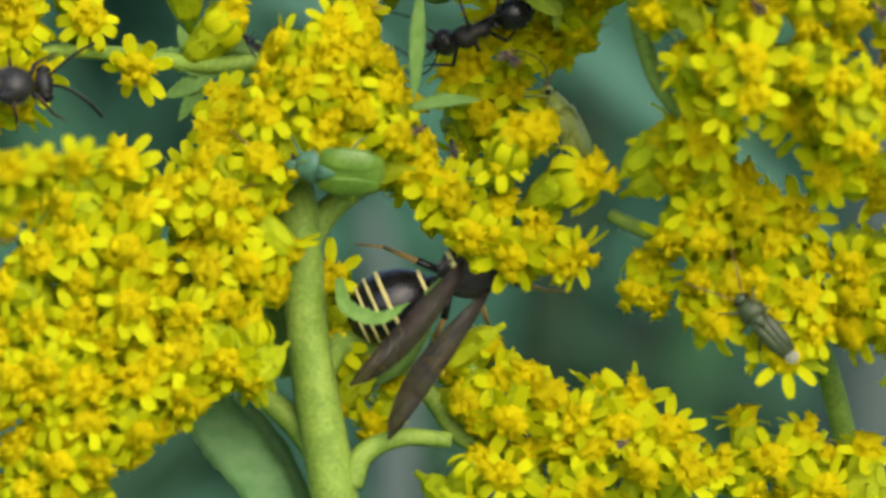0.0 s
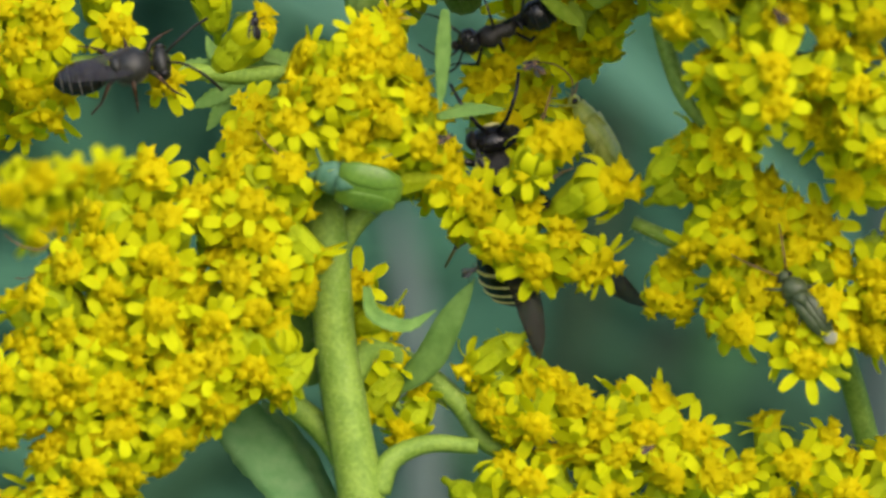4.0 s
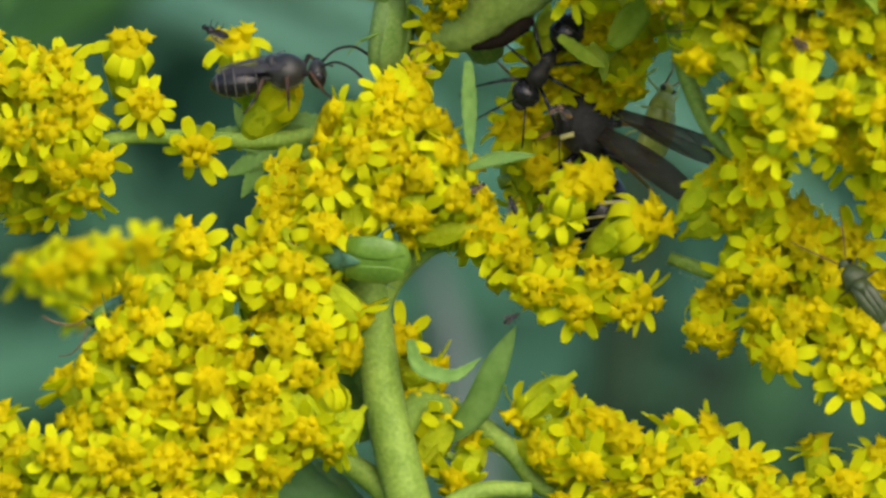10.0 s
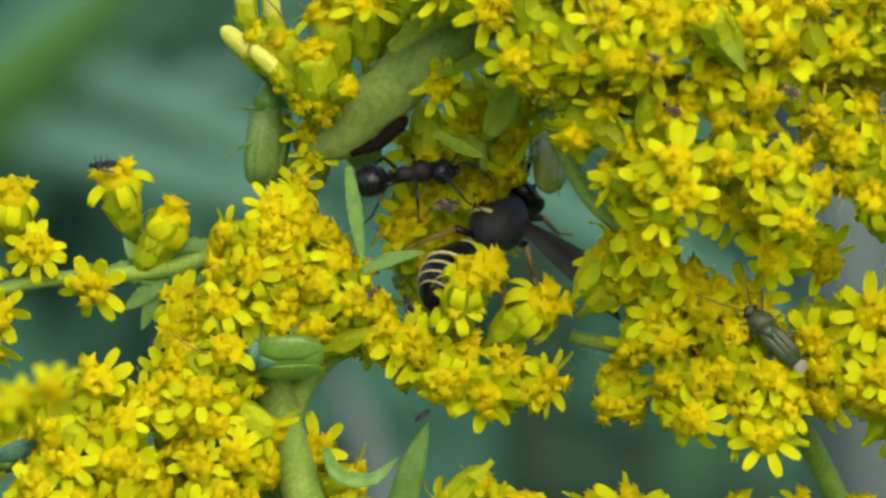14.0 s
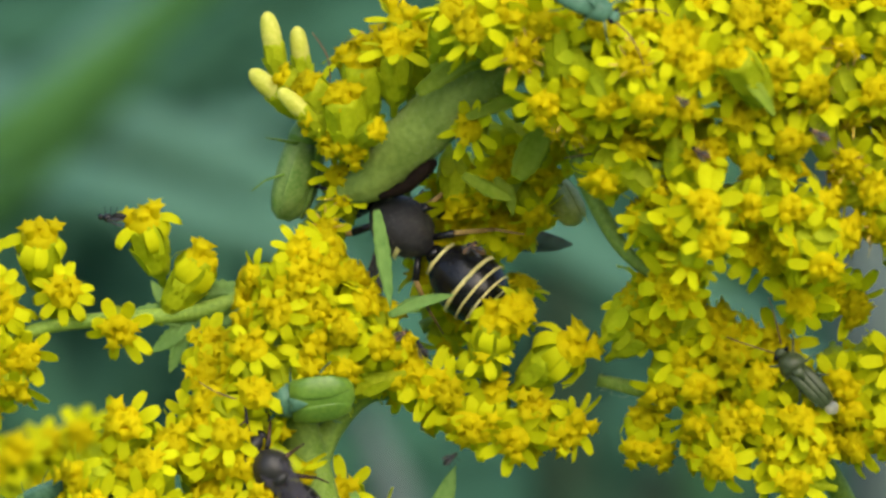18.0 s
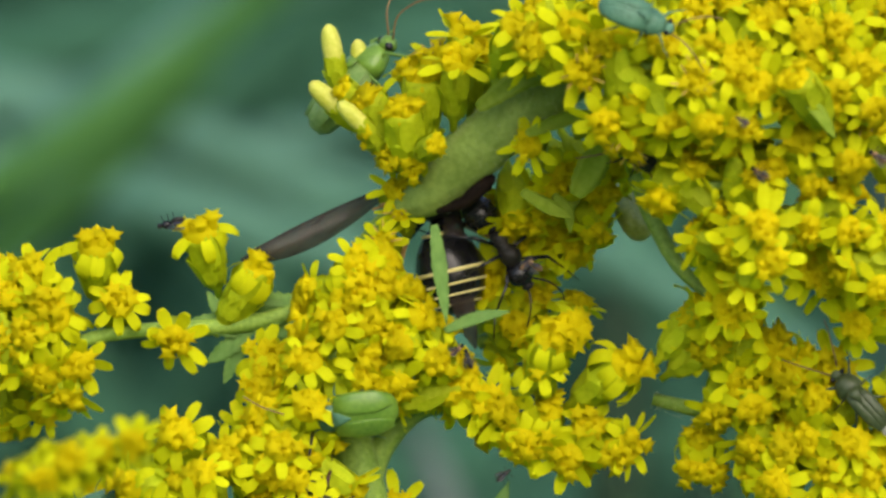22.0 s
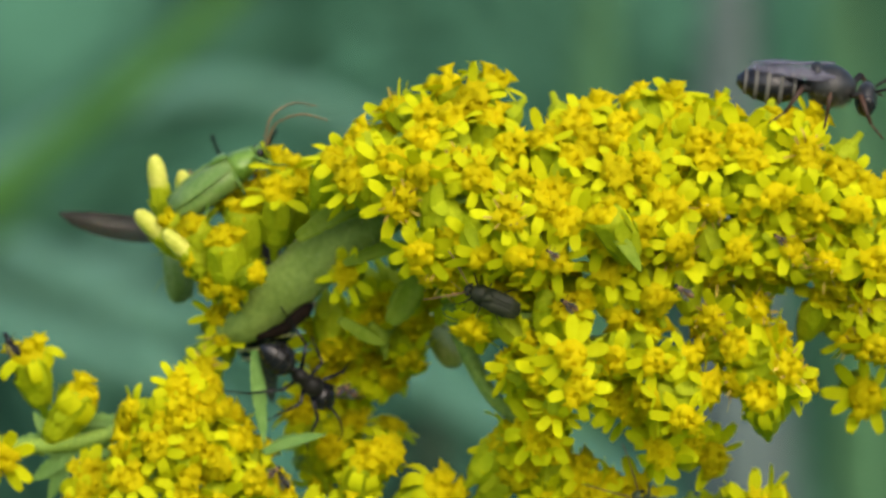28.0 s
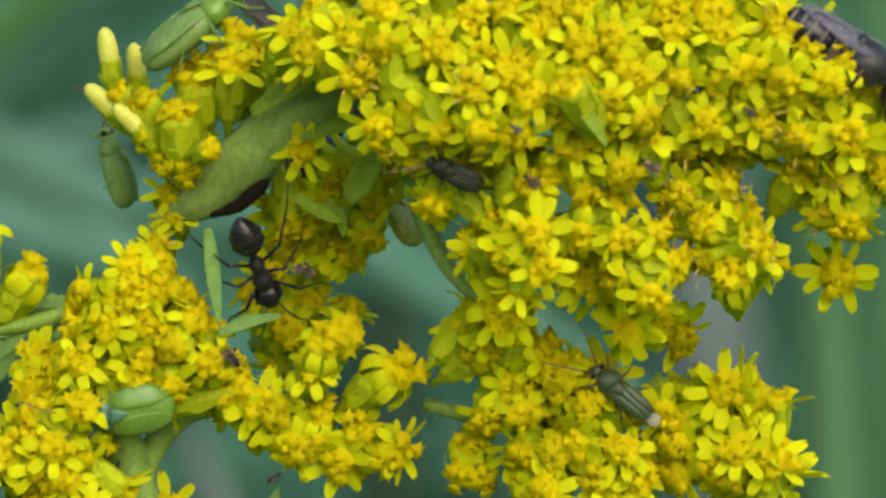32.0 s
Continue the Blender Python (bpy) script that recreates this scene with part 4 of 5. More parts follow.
def hoop(x, w, h, z=0.0, wide=0.35, arc=6.283, start=0.0):
    """A band round a body at x, a little proud of it."""
    bm, n, rings = bmesh.new(), 20, []
    for k, (dx, f) in enumerate(((-wide / 2, 1.0), (-wide / 2 * 0.8, 1.03), (wide / 2 * 0.8, 1.03), (wide / 2, 1.0))):
        rings.append([bm.verts.new(Vector((x + dx, w * f * math.cos(start + arc * j / n), z + h * f * math.sin(start + arc * j / n))) * MM) for j in range(n + 1)])
    for r0, r1 in zip(rings, rings[1:]):
        for j in range(n):
            bm.faces.new((r0[j], r0[j + 1], r1[j + 1], r1[j]))
    return bm


def limb(points, radii, sides=6):
    return tube(bmesh.new(), [Vector(p) * MM for p in points], [r * MM for r in radii], sides)


def wing_plate(length, width, thin=0.03):
    """A wing that runs back from its root along -x, rounded at the tip, with raised veins."""
    bm = bmesh.new()
    n = 12
    out = [(-t, 0.08 + 0.62 * math.sin(math.pi * t ** 1.4) ** 0.7) for t in [k / n for k in range(n + 1)]] + [(-t, -0.2 * math.sin(math.pi * t) ** 0.5) for t in [1 - k / n for k in range(n + 1)]]
    for z in (thin, -thin):
        bm.faces.new([bm.verts.new(Vector((x * length, y * width, z)) * MM) for x, y in out])
    v, n = list(bm.verts), len(out)
    for i in range(n):
        bm.faces.new((v[i], v[(i + 1) % n], v[n + (i + 1) % n], v[n + i]))
    for pts in (((0, 0), (-0.5, -0.17), (-0.95, -0.02)), ((0, 0), (-0.5, 0.2), (-0.9, 0.35)), ((-0.45, -0.16), (-0.6, 0.2), (-0.72, 0.62)), ((-0.2, 0.05), (-0.42, 0.4), (-0.56, 0.6))):
        tube(bm, spline([Vector((x * length, y * width, thin)) * MM for x, y in pts], 3), [0.07 * MM, 0.05 * MM], 4)
    return bm


def legs(bug, roots, reach, drop, thick, mat, label="", tip=None):
    """Three pairs of jointed legs; roots are places along x."""
    for i, x in enumerate(roots):
        for s in (-1, 1):
            sweep = (1.0, -0.1, -1.1)[i]
            jit = rnd.uniform(0.85, 1.15)
            a = (x, s * 0.3, -0.3)
            b = (x + sweep * reach * 0.3, s * reach * 0.5 * jit, 0.25 * drop)
            c = (x + sweep * reach * 0.62, s * reach * 0.85 * jit, -drop * 0.6)
            d = (x + sweep * reach * 0.95, s * reach * 1.05 * jit, -drop)
            leg = part("leg", limb([a, b], [thick, thick * 1.15]), mat, bug, label)
            part("shin", limb([b, c], [thick * 0.9, thick * 0.6]), tip or mat, leg)
            part("foot", limb([c, d], [thick * 0.5, thick * 0.3]), tip or mat, leg)


def feelers(bug, x, z, length, spread, thick, mat, curl=0.2):
    for s in (-1, 1):
        pts = [Vector((x, s * 0.35, z)), Vector((x + length * 0.3, s * (0.35 + spread * 0.35), z + length * 0.25)), Vector((x + length * 0.65, s * (0.35 + spread * 0.75), z + length * (0.25 - curl * 0.3))), Vector((x + length * 0.9, s * (0.35 + spread), z + length * (0.1 - curl)))]
        part("antenna", tube(bmesh.new(), [p * MM for p in spline(pts, 4)], [thick * MM, thick * 0.7 * MM], 5), mat, bug)


def make_wasp():
    bug = thing("wasp", (0, 0, 0), "black potter wasp with pale yellow bands and smoky wings", "wasp")
    h = part("head", egg(4.3, 6.2, 1.75, 1.45, -0.1, 0.5), BLACK, bug)
    for s in (-1, 1):
        part("eye", egg(4.7, 6.0, 0.5, 0.95, 0, 0.6), DARK, h, "", Matrix.Translation((0, s * 1.4 * MM, 0)))
    part("face_mark", egg(5.6, 6.3, 0.7, 0.5, -0.3, 0.6), BAND, h, "pale yellow mark")
    t = part("thorax", egg(-0.6, 4.6, 2.05, 1.95, 0.1, 0.55, rough=0.01), FUZZ, bug, "dull grey-black thorax")
    part("band", hoop(0.9, 2.03, 1.95, 0.1, 0.36, 0.75, 0.4), BAND, t, "pale yellow bar")
    fur(t, -0.6, 4.6, 2.05, 1.95, 0.1, 0.55, 900, 0.17)
    w = part("waist", egg(-1.5, -0.3, 0.7, 0.65, -0.2, 0.5), BLACK, bug)
    a = part("abdomen", egg(-7.1, -0.9, 2.4, 2.25, -0.3, 0.44, 20, 16, fat=-0.1), BLACK, bug, "shiny blue-black abdomen")
    for x, wide in ((-1.5, 0.3), (-4.1, 0.28), (-5.0, 0.18), (-5.75, 0.16), (-6.4, 0.14)):
        ww = 2.4 * math.sin(math.pi * ((x + 7.1) / 6.2) ** 0.9) ** 0.44 * 1.015
        part("band", hoop(x, ww, ww * 0.9375, -0.3, wide), BAND, a, "pale yellow band")
    legs(bug, (3.0, 1.6, 0.3), 4.6, 2.4, 0.24, BLACK, "", LEG_YELLOW)
    feelers(bug, 6.0, 0.6, 4.2, 2.0, 0.17, BLACK)
    return bug


def wasp_wings(bug):
    fore = [part("wing", wing_plate(12.4, -s * 2.1), WING, bug, "folded smoky brown wing") for s in (-1, 1)]
    return fore


def make_bee(wing, stripe):
    bug = thing("bee", (0, 0, 0), "small dark grey-brown bee with clear wings", "bee", "bees on the flowers")
    h = part("head", egg(2.75, 4.2, 1.32, 1.1, -0.5, 0.45), BEE_SHINE, bug, "grey hairy head")
    for s in (-1, 1):
        part("eye", egg(2.95, 4.1, 0.34, 0.75, 0, 0.6), BLACK, h, "", Matrix.Translation((0, s * 1.12 * MM, -0.45 * MM)))
    t = part("thorax", egg(-0.5, 2.75, 1.5, 1.35, 0.15, 0.5), BEE_SHINE, bug, "shining dark thorax fringed with grey hair")
    part("scutellum", egg(-0.35, 0.55, 0.75, 0.5, 1.15, 0.5), BEE_SHINE, t)
    a = part("abdomen", egg(-4.9, -0.4, 1.38, 1.2, -0.2, 0.5, 18, 12), BLACK, bug, "dark glossy abdomen")
    for x in (-1.2, -2.05, -2.9, -3.65, -4.3):
        w = math.sin(math.pi * (x + 4.9) / 4.5) ** 0.5 * 1.01
        part("band", hoop(x, 1.38 * w, 1.2 * w, -0.2, stripe), GREY_BAND, a, "thin grey hair band")
    legs(bug, (2.2, 1.2, 0.2), 2.7, 1.7, 0.19, DARK, "", LEG_BROWN)
    fur(t, -0.5, 2.75, 1.5, 1.1, 0.0, 0.5, 420, 0.42, True)
    fur(h, 2.75, 4.2, 1.32, 1.1, -0.5, 0.45, 130, 0.3)
    for s in (-1, 1):
        pts = [Vector((4.0, s * 0.4, 0.3)), Vector((5.0, s * 0.9, 0.8)), Vector((6.4, s * 1.9, 0.4)), Vector((7.6, s * 3.0, -1.2))]
        part("antenna", tube(bmesh.new(), [p * MM for p in spline(pts, 4)], [0.11 * MM, 0.13 * MM], 6), DARK, bug)
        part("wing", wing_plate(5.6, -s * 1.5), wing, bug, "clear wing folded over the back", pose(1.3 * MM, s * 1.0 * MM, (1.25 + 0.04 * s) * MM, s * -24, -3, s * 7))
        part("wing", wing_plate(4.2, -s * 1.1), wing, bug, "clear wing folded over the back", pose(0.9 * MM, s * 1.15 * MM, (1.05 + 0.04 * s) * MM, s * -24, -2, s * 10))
    return bug


def make_ant():
    bug = thing("ant", (0, 0, 0), "shiny black ant with long thin legs", "ant")
    h = part("head", egg(1.8, 3.6, 1.05, 0.9, -0.2, 0.45), BLACK, bug)
    part("jaw", egg(3.4, 4.0, 0.5, 0.3, -0.3, 0.6), DARK, h)
    for s in (-1, 1):
        part("eye", egg(2.6, 3.0, 0.15, 0.2, 0.2, 0.6, 8, 5), DARK, h, "", Matrix.Translation((0, s * 0.9 * MM, 0)))
    t = part("thorax", shell([(2.1, 0.3, 0.34, -0.05), (1.75, 0.66, 0.72, 0.0), (1.25, 0.76, 0.86, 0.08), (0.75, 0.62, 0.66, 0.02), (0.45, 0.46, 0.5, -0.05), (0.1, 0.54, 0.62, 0.02), (-0.35, 0.52, 0.62, 0.0), (-0.75, 0.24, 0.28, -0.2)], 16, 0.012), DARK, bug)
    fur(t, -0.5, 2.0, 0.74, 0.8, 0.03, 0.5, 60, 0.35)
    part("waist", shell([(-0.65, 0.15, 0.2, -0.25), (-0.85, 0.3, 0.5, -0.05), (-1.0, 0.26, 0.55, 0.05), (-1.2, 0.14, 0.2, -0.2)], 10), BLACK, bug)
    a = part("abdomen", shell([(-1.05, 0.2, 0.25, -0.15), (-1.4, 0.82, 0.8, -0.1), (-2.0, 1.18, 1.12, -0.08), (-2.7, 1.16, 1.1, -0.1), (-3.3, 0.9, 0.86, -0.15), (-3.8, 0.52, 0.5, -0.2), (-4.15, 0.12, 0.12, -0.25)], 18), BLACK, bug, "glossy black rear")
    for x, w in ((-2.05, 1.19), (-2.75, 1.15), (-3.3, 0.91)):
        part("band", hoop(x, w, w * 0.95, -0.1, 0.1), DARK, a)
    legs(bug, (1.6, 0.9, 0.1), 4.0, 1.9, 0.13, BLACK)
    feelers(bug, 3.3, 0.0, 3.0, 1.5, 0.085, BLACK, 0.25)
    return bug


def make_bug(label, back, collar, size=1.0, tip=None, name="plant_bug", slim=1.0):
    bug = thing(name, (0, 0, 0), label, "bug", "plant bugs")
    k = size
    h = part("head", egg(2.2 * k, 3.2 * k, 0.62 * k, 0.5 * k, -0.1, 0.5), collar, bug)
    for s in (-1, 1):
        part("eye", egg(2.4 * k, 2.85 * k, 0.24 * k, 0.26 * k, 0, 0.6), BLACK, h, "", Matrix.Translation((0, s * 0.55 * k * MM, 0.1 * MM)))
    part("collar", shell([(2.35 * k, 0.55 * k, 0.45 * k, 0), (2.1 * k, 0.85 * k, 0.62 * k, 0), (1.4 * k, 1.15 * k, 0.85 * k, 0), (0.9 * k, 1.2 * k, 0.9 * k, 0), (0.75 * k, 0.9 * k, 0.7 * k, 0)]), collar, bug)
    b = part("body", shell([(0.95 * k, 1.0 * k * slim, 0.8 * k, 0), (0.6 * k, 1.38 * k * slim, 0.95 * k, 0), (-0.8 * k, 1.5 * k * slim, 1.0 * k, 0), (-2.2 * k, 1.42 * k * slim, 0.95 * k, -0.05), (-3.1 * k, 1.1 * k * slim, 0.7 * k, -0.1), (-3.5 * k, 0.5 * k * slim, 0.3 * k, -0.15)], 18), back, bug)
    for s in (-1, 1):
        part("wing_case", shell([(0.8 * k, 0.5 * k * slim, 0.12 * k, 0.70 * k), (-0.5 * k, 0.78 * k * slim, 0.16 * k, 0.82 * k), (-2.0 * k, 0.76 * k * slim, 0.14 * k, 0.75 * k), (-3.2 * k, 0.35 * k * slim, 0.1 * k, 0.48 * k)], 12), back, b, "", Matrix.Translation((0, s * 0.66 * k * slim * MM, 0)) @ Matrix.Rotation(s * -0.35, 4, "X"))
    part("shield_plate", shell([(0.95 * k, 0.6 * k, 0.1 * k, 0.98 * k), (0.4 * k, 0.4 * k, 0.14 * k, 1.05 * k), (-0.3 * k, 0.05, 0.05, 1.05 * k)], 10), collar, b)
    if tip:
        part("wing_tip", egg(-4.2 * k, -3.0 * k, 0.6 * k, 0.25 * k, 0.25 * k, 0.6), tip, b, "pale translucent wing tip")
    legs(bug, (1.6 * k, 0.8 * k, -0.2 * k), 2.1 * k, 1.0 * k, 0.12 * k, collar)
    feelers(bug, 3.0 * k, 0.0, 4.2 * k, 1.9, 0.075, BUG_BROWN, 0.15)
    return bug


def make_fly(label="tiny dark fly on the flowers", mat=None, size=1.0):
    bug = thing("tiny_fly", (0, 0, 0), label, "fly", "tiny insects")
    k = size
    part("head", egg(0.55 * k, 0.95 * k, 0.25 * k, 0.22 * k, 0, 0.5, 10, 6), BLACK, bug)
    part("thorax", egg(-0.1 * k, 0.65 * k, 0.3 * k, 0.3 * k, 0.03, 0.5, 10, 6), mat or BLACK, bug)
    part("abdomen", egg(-1.1 * k, 0.0, 0.33 * k, 0.28 * k, -0.03, 0.5, 10, 6), mat or DARK, bug)
    for i in range(3):
        for s in (-1, 1):
            part("leg", limb([(0.3 - 0.2 * i, s * 0.15 * k, -0.1), (0.4 - 0.4 * i, s * 0.6 * k, 0.1), (0.5 - 0.5 * i, s * 0.8 * k, -0.4)], [0.05 * k, 0.03 * k], 4), BLACK, bug)
    for s in (-1, 1):
        part("wing", wing_plate(1.3 * k, s * 0.45 * k, 0.01), CLEAR_WING, bug, "", pose(0.3 * k * MM, s * 0.1 * k * MM, 0.3 * k * MM, 0, 8, s * -12))
    return bug


def crawl(u, v, heading, d, tip=0.0, roll=0.0):
    """The pose of an insect seen from in front: its heading in degrees from the right, counter-clockwise; tip turns its head away;
    roll 0 shows its back, 90 lays its back to the left of its way."""
    h, p, r = radians(heading), radians(tip), radians(roll)
    x = Vector((math.cos(h) * math.cos(p), math.sin(p), math.sin(h) * math.cos(p)))
    left = Vector((-math.sin(h), 0, math.cos(h)))
    front = left.cross(x).normalized()
    if front.y > 0:
        front = -front
    z = (front * math.cos(r) + left * math.sin(r)).normalized()
    z = (z - x * z.dot(x)).normalized()
    y = z.cross(x)
    m = Matrix((x, y, z)).transposed().to_4x4()
    return Matrix.Translation(spot(u, v, d)) @ m


# a dark scar on the underside of the swollen stem
part("scar", tube(bmesh.new(), spline([spot(*p) for p in ((-7.4, 8.5, -2), (-5.4, 9.3, -3), (-3.6, 10.8, -3), (-3.1, 11.3, -2))], 5), [0.2 * MM, 0.5 * MM, 0.6 * MM, 0.25 * MM], 8, 0.15), SCAR, upper, "dark brown scar")

wasp = make_wasp()
wasp.scale = (1.14, 1.14, 1.14)
wing_a, wing_b = wasp_wings(wasp)
ant = make_ant()
ant.scale = (1.12, 1.12, 1.12)
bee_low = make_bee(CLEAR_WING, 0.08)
bee_high = make_bee(SHEEN_WING, 0.26)
bee_high.scale = (1.24, 1.24, 1.24)
tagged(bee_low, "dark grey-brown bee walking over the thin spray")
tagged(bee_high, "dark grey-brown bee feeding on top of the panicle")
stem_bug = make_bug("green plant bug with a blue-green collar on the stem", BUG_GREEN, BUG_TEAL, 1.15)
hanging_bug = make_bug("green plant bug climbing at the pale buds", BUG_OLIVE, BUG_GREEN, 1.25)
hanging_bug.scale = (1.15, 1.15, 1.15)
lower_bug = make_bug("green-brown plant bug hanging under the pale buds", BUG_OLIVE, BUG_OLIVE, 1.0)
pale_bug = make_bug("pale yellow-green young plant bug", BUG_PALE, BUG_PALE, 1.0, None, slim=0.85)
grey_bug = make_bug("grey-green plant bug with a white wing tip", BUG_GREY, BUG_GREY, 0.92, HUSK, slim=0.52)
teal_bug = make_bug("blue-green plant bug on the panicle", BUG_TEAL, BUG_TEAL, 0.9, slim=0.85)
dark_bug = make_bug("dark olive plant bug under the petals", BUG_DARK, BUG_DARK, 0.72, slim=0.75)
left_bug = make_bug("green plant bug half hidden in the spray", BUG_TEAL, BUG_GREEN, 0.8)
fly_spray = make_fly("tiny dark fly on the thin spray", None, 1.1)
fly_middle = make_fly("tiny black fly among the petals", None, 0.8)
for (u, v), size, mat in zip([(-1.9, -11.8), (-14.7, -13.4)] + [(1.0, 15.2)] + [(-0.3, 4.6), (-5.7, -2.2), (14.0, -22.5), (-28.3, -29.9)], (0.7, 0.6, 0.45, 0.7, 0.7, 0.6, 0.7), (None, None, None, BUG_BROWN, BUG_BROWN, BUG_BROWN, BUG_BROWN)):
    fly = make_fly("tiny brown beetle-like insect among the petals" if mat else "tiny dark fly on the flowers", mat, size)
    fly.matrix_basis = crawl(u, v, 40, -5, 0, 20)
for (u, v), size, d in zip([(17.2, 11.7), (26.1, 13.0), (15.7, 15.6), (33.7, 17.4), (14.9, 15.1), (0.1, 4.5)], (0.8, 0.9, 0.6, 0.6, 0.6, 0.8), (-18, -21, -22, -18, -16, -5)):
    fly = make_fly("tiny brown beetle-like insect deep in the panicle", BUG_BROWN, size)
    fly.matrix_basis = crawl(u, v, 150, d, 0, 20)


def motions():
    """Everything that crawls: seconds, across, up, heading, back, tip, roll."""

    def go(bug, rows_, ahead=0.0):
        rows_ = sorted(rows_)
        if rows_[0][0] > 0:
            rows_.insert(0, (0, *rows_[0][1:]))
        if rows_[-1][0] < 32:
            rows_.append((32, *rows_[-1][1:]))
        walk(bug, [(t, crawl(*r) @ Matrix.Translation((ahead * MM, 0, 0))) for t, *r in rows_])

    go(wasp, [
        (0, -2.6, -13.9, 36, 2, 0, -8),
        (1, -2.5, -14.0, 36, 2, 0, -8),
        (2, -2.4, -14.1, 37, 2, 0, -8),
        (2.5, -2.5, -14.1, 36, 2, 0, -8),
        (3.2, -2.6, -11.4, 66, 3, -8, -6),
        (3.9, -0.4, -8.6, 102, 5, -20, -3),
        (4.5, 1.8, -5.0, 137, 6, -30, 0),
        (5, 1.9, -5.3, 136, 6, -30, 0),
        (6, 2.6, -4.1, 135, 6, -30, 0),
        (7, 1.7, -6.4, 134, 6, -30, 0),
        (8, 2.2, -5.3, 133, 6, -30, 0),
        (8.5, 2.2, -6.0, 127, 6, -20, 0),
        (9, 3.8, -1.0, 117, 5, 15, 0),
        (9.5, 3.8, -1.0, 114, 5, 15, 0),
        (10, 2.8, 0.5, 104, 5, 10, 0),
        (10.5, 2.9, 1.2, 102, 5, 10, 0),
        (11, 2.9, 1.5, 100, 5, 10, 0),
        (11.5, 2.4, 1.2, 89, 5, 15, 0),
        (12, 2.5, 0.5, 75, 4, 30, 0),
        (13, 2.8, 1.4, 58, 3, 40, 0),
        (14, 2.4, 0.9, 52, 3, 40, 0),
        (14.5, 2.5, 1.3, 56, 3, 40, 0),
        (15.5, 0.6, 2.8, 104, 2, 18, 8),
        (16.5, -3.7, 4.7, 148, 1, 10, 15),
        (17, -3.4, 4.9, 146, 1, 10, 15),
        (17.5, -3.6, 4.5, 144, 1, 10, 15),
        (18, -3.0, 3.9, 138, 1, 10, 15),
        (19, -3.6, 4.6, 131, 1, 10, 15),
        (20, -3.7, 5.5, 124, 2, 0, 60),
        (20.5, -5.3, 6.6, 122, 3, 0, 120),
        (21, -5.6, 7.6, 105, 4, 0, 150),
        (22, -7.3, 7.2, 104, 4, 0, 160),
        (23, -8.3, 9.3, 104, 4, 0, 170),
        (24, -8.1, 11.6, 100, 5, 0, 170),
        (25, -8.4, 11.6, 98, 9, 0, 170),
        (25.5, -8.9, 11.8, 98, 9, 0, 170),
        (27.5, -8.6, 12.2, 98, 9, 0, 170),
        (28, -7.5, 13.0, 97, 9, 0, 170),
        (29, -7.6, 16.2, 49, 10, 30, 170),
        (30, -8.7, 14.7, 49, 11, 30, 170),
        (31, 0.4, 17.1, 49, 12, 30, 170),
        (32, 1.2, 16.7, 49, 12, 30, 170),
    ], 1.3)
    walk(wing_a, [(t, pose(2.6 * MM, -1.5 * MM, (-1.3 if p < 0 else 1.3) * MM, 0, p, a)) for t, a, p in ((0, 30, 12), (2.5, 30, 12), (4.5, 36, 8), (8.5, 36, 8), (9.2, 30, 8), (10, 62, 8), (11, 63, 8), (12, 80, 8), (13, 92, 8), (14.5, 92, 8), (16.5, 20, -40), (20.1, 20, -40), (20.5, 74, 8), (21, 76, 8), (23, 82, 8), (25, 95, 8), (28, 103, 8), (29, 65, 8), (30, 65, 8), (31, 89, 8), (32, 91, 8))])
    walk(wing_b, [(t, pose(2.6 * MM, 1.2 * MM, z * MM, 0, 14 if t < 3 else 30 if t < 8.6 else 8 if z > 0 else -4, -a)) for t, a, z in ((0, -20, 1.5), (2.5, -20, 1.5), (4.5, -6, 1.4), (7, -4, 1.4), (8.5, -2, 1.4), (9, 0, 1.4), (10, -45, 1.0), (11, -50, 1.0), (13, -75, 1.0), (14.5, -75, 1.0), (16.5, 62, 1.0), (19, 62, 1.0), (20, 30, -1.0), (22, -6, -1.4), (32, -6, -1.4))])
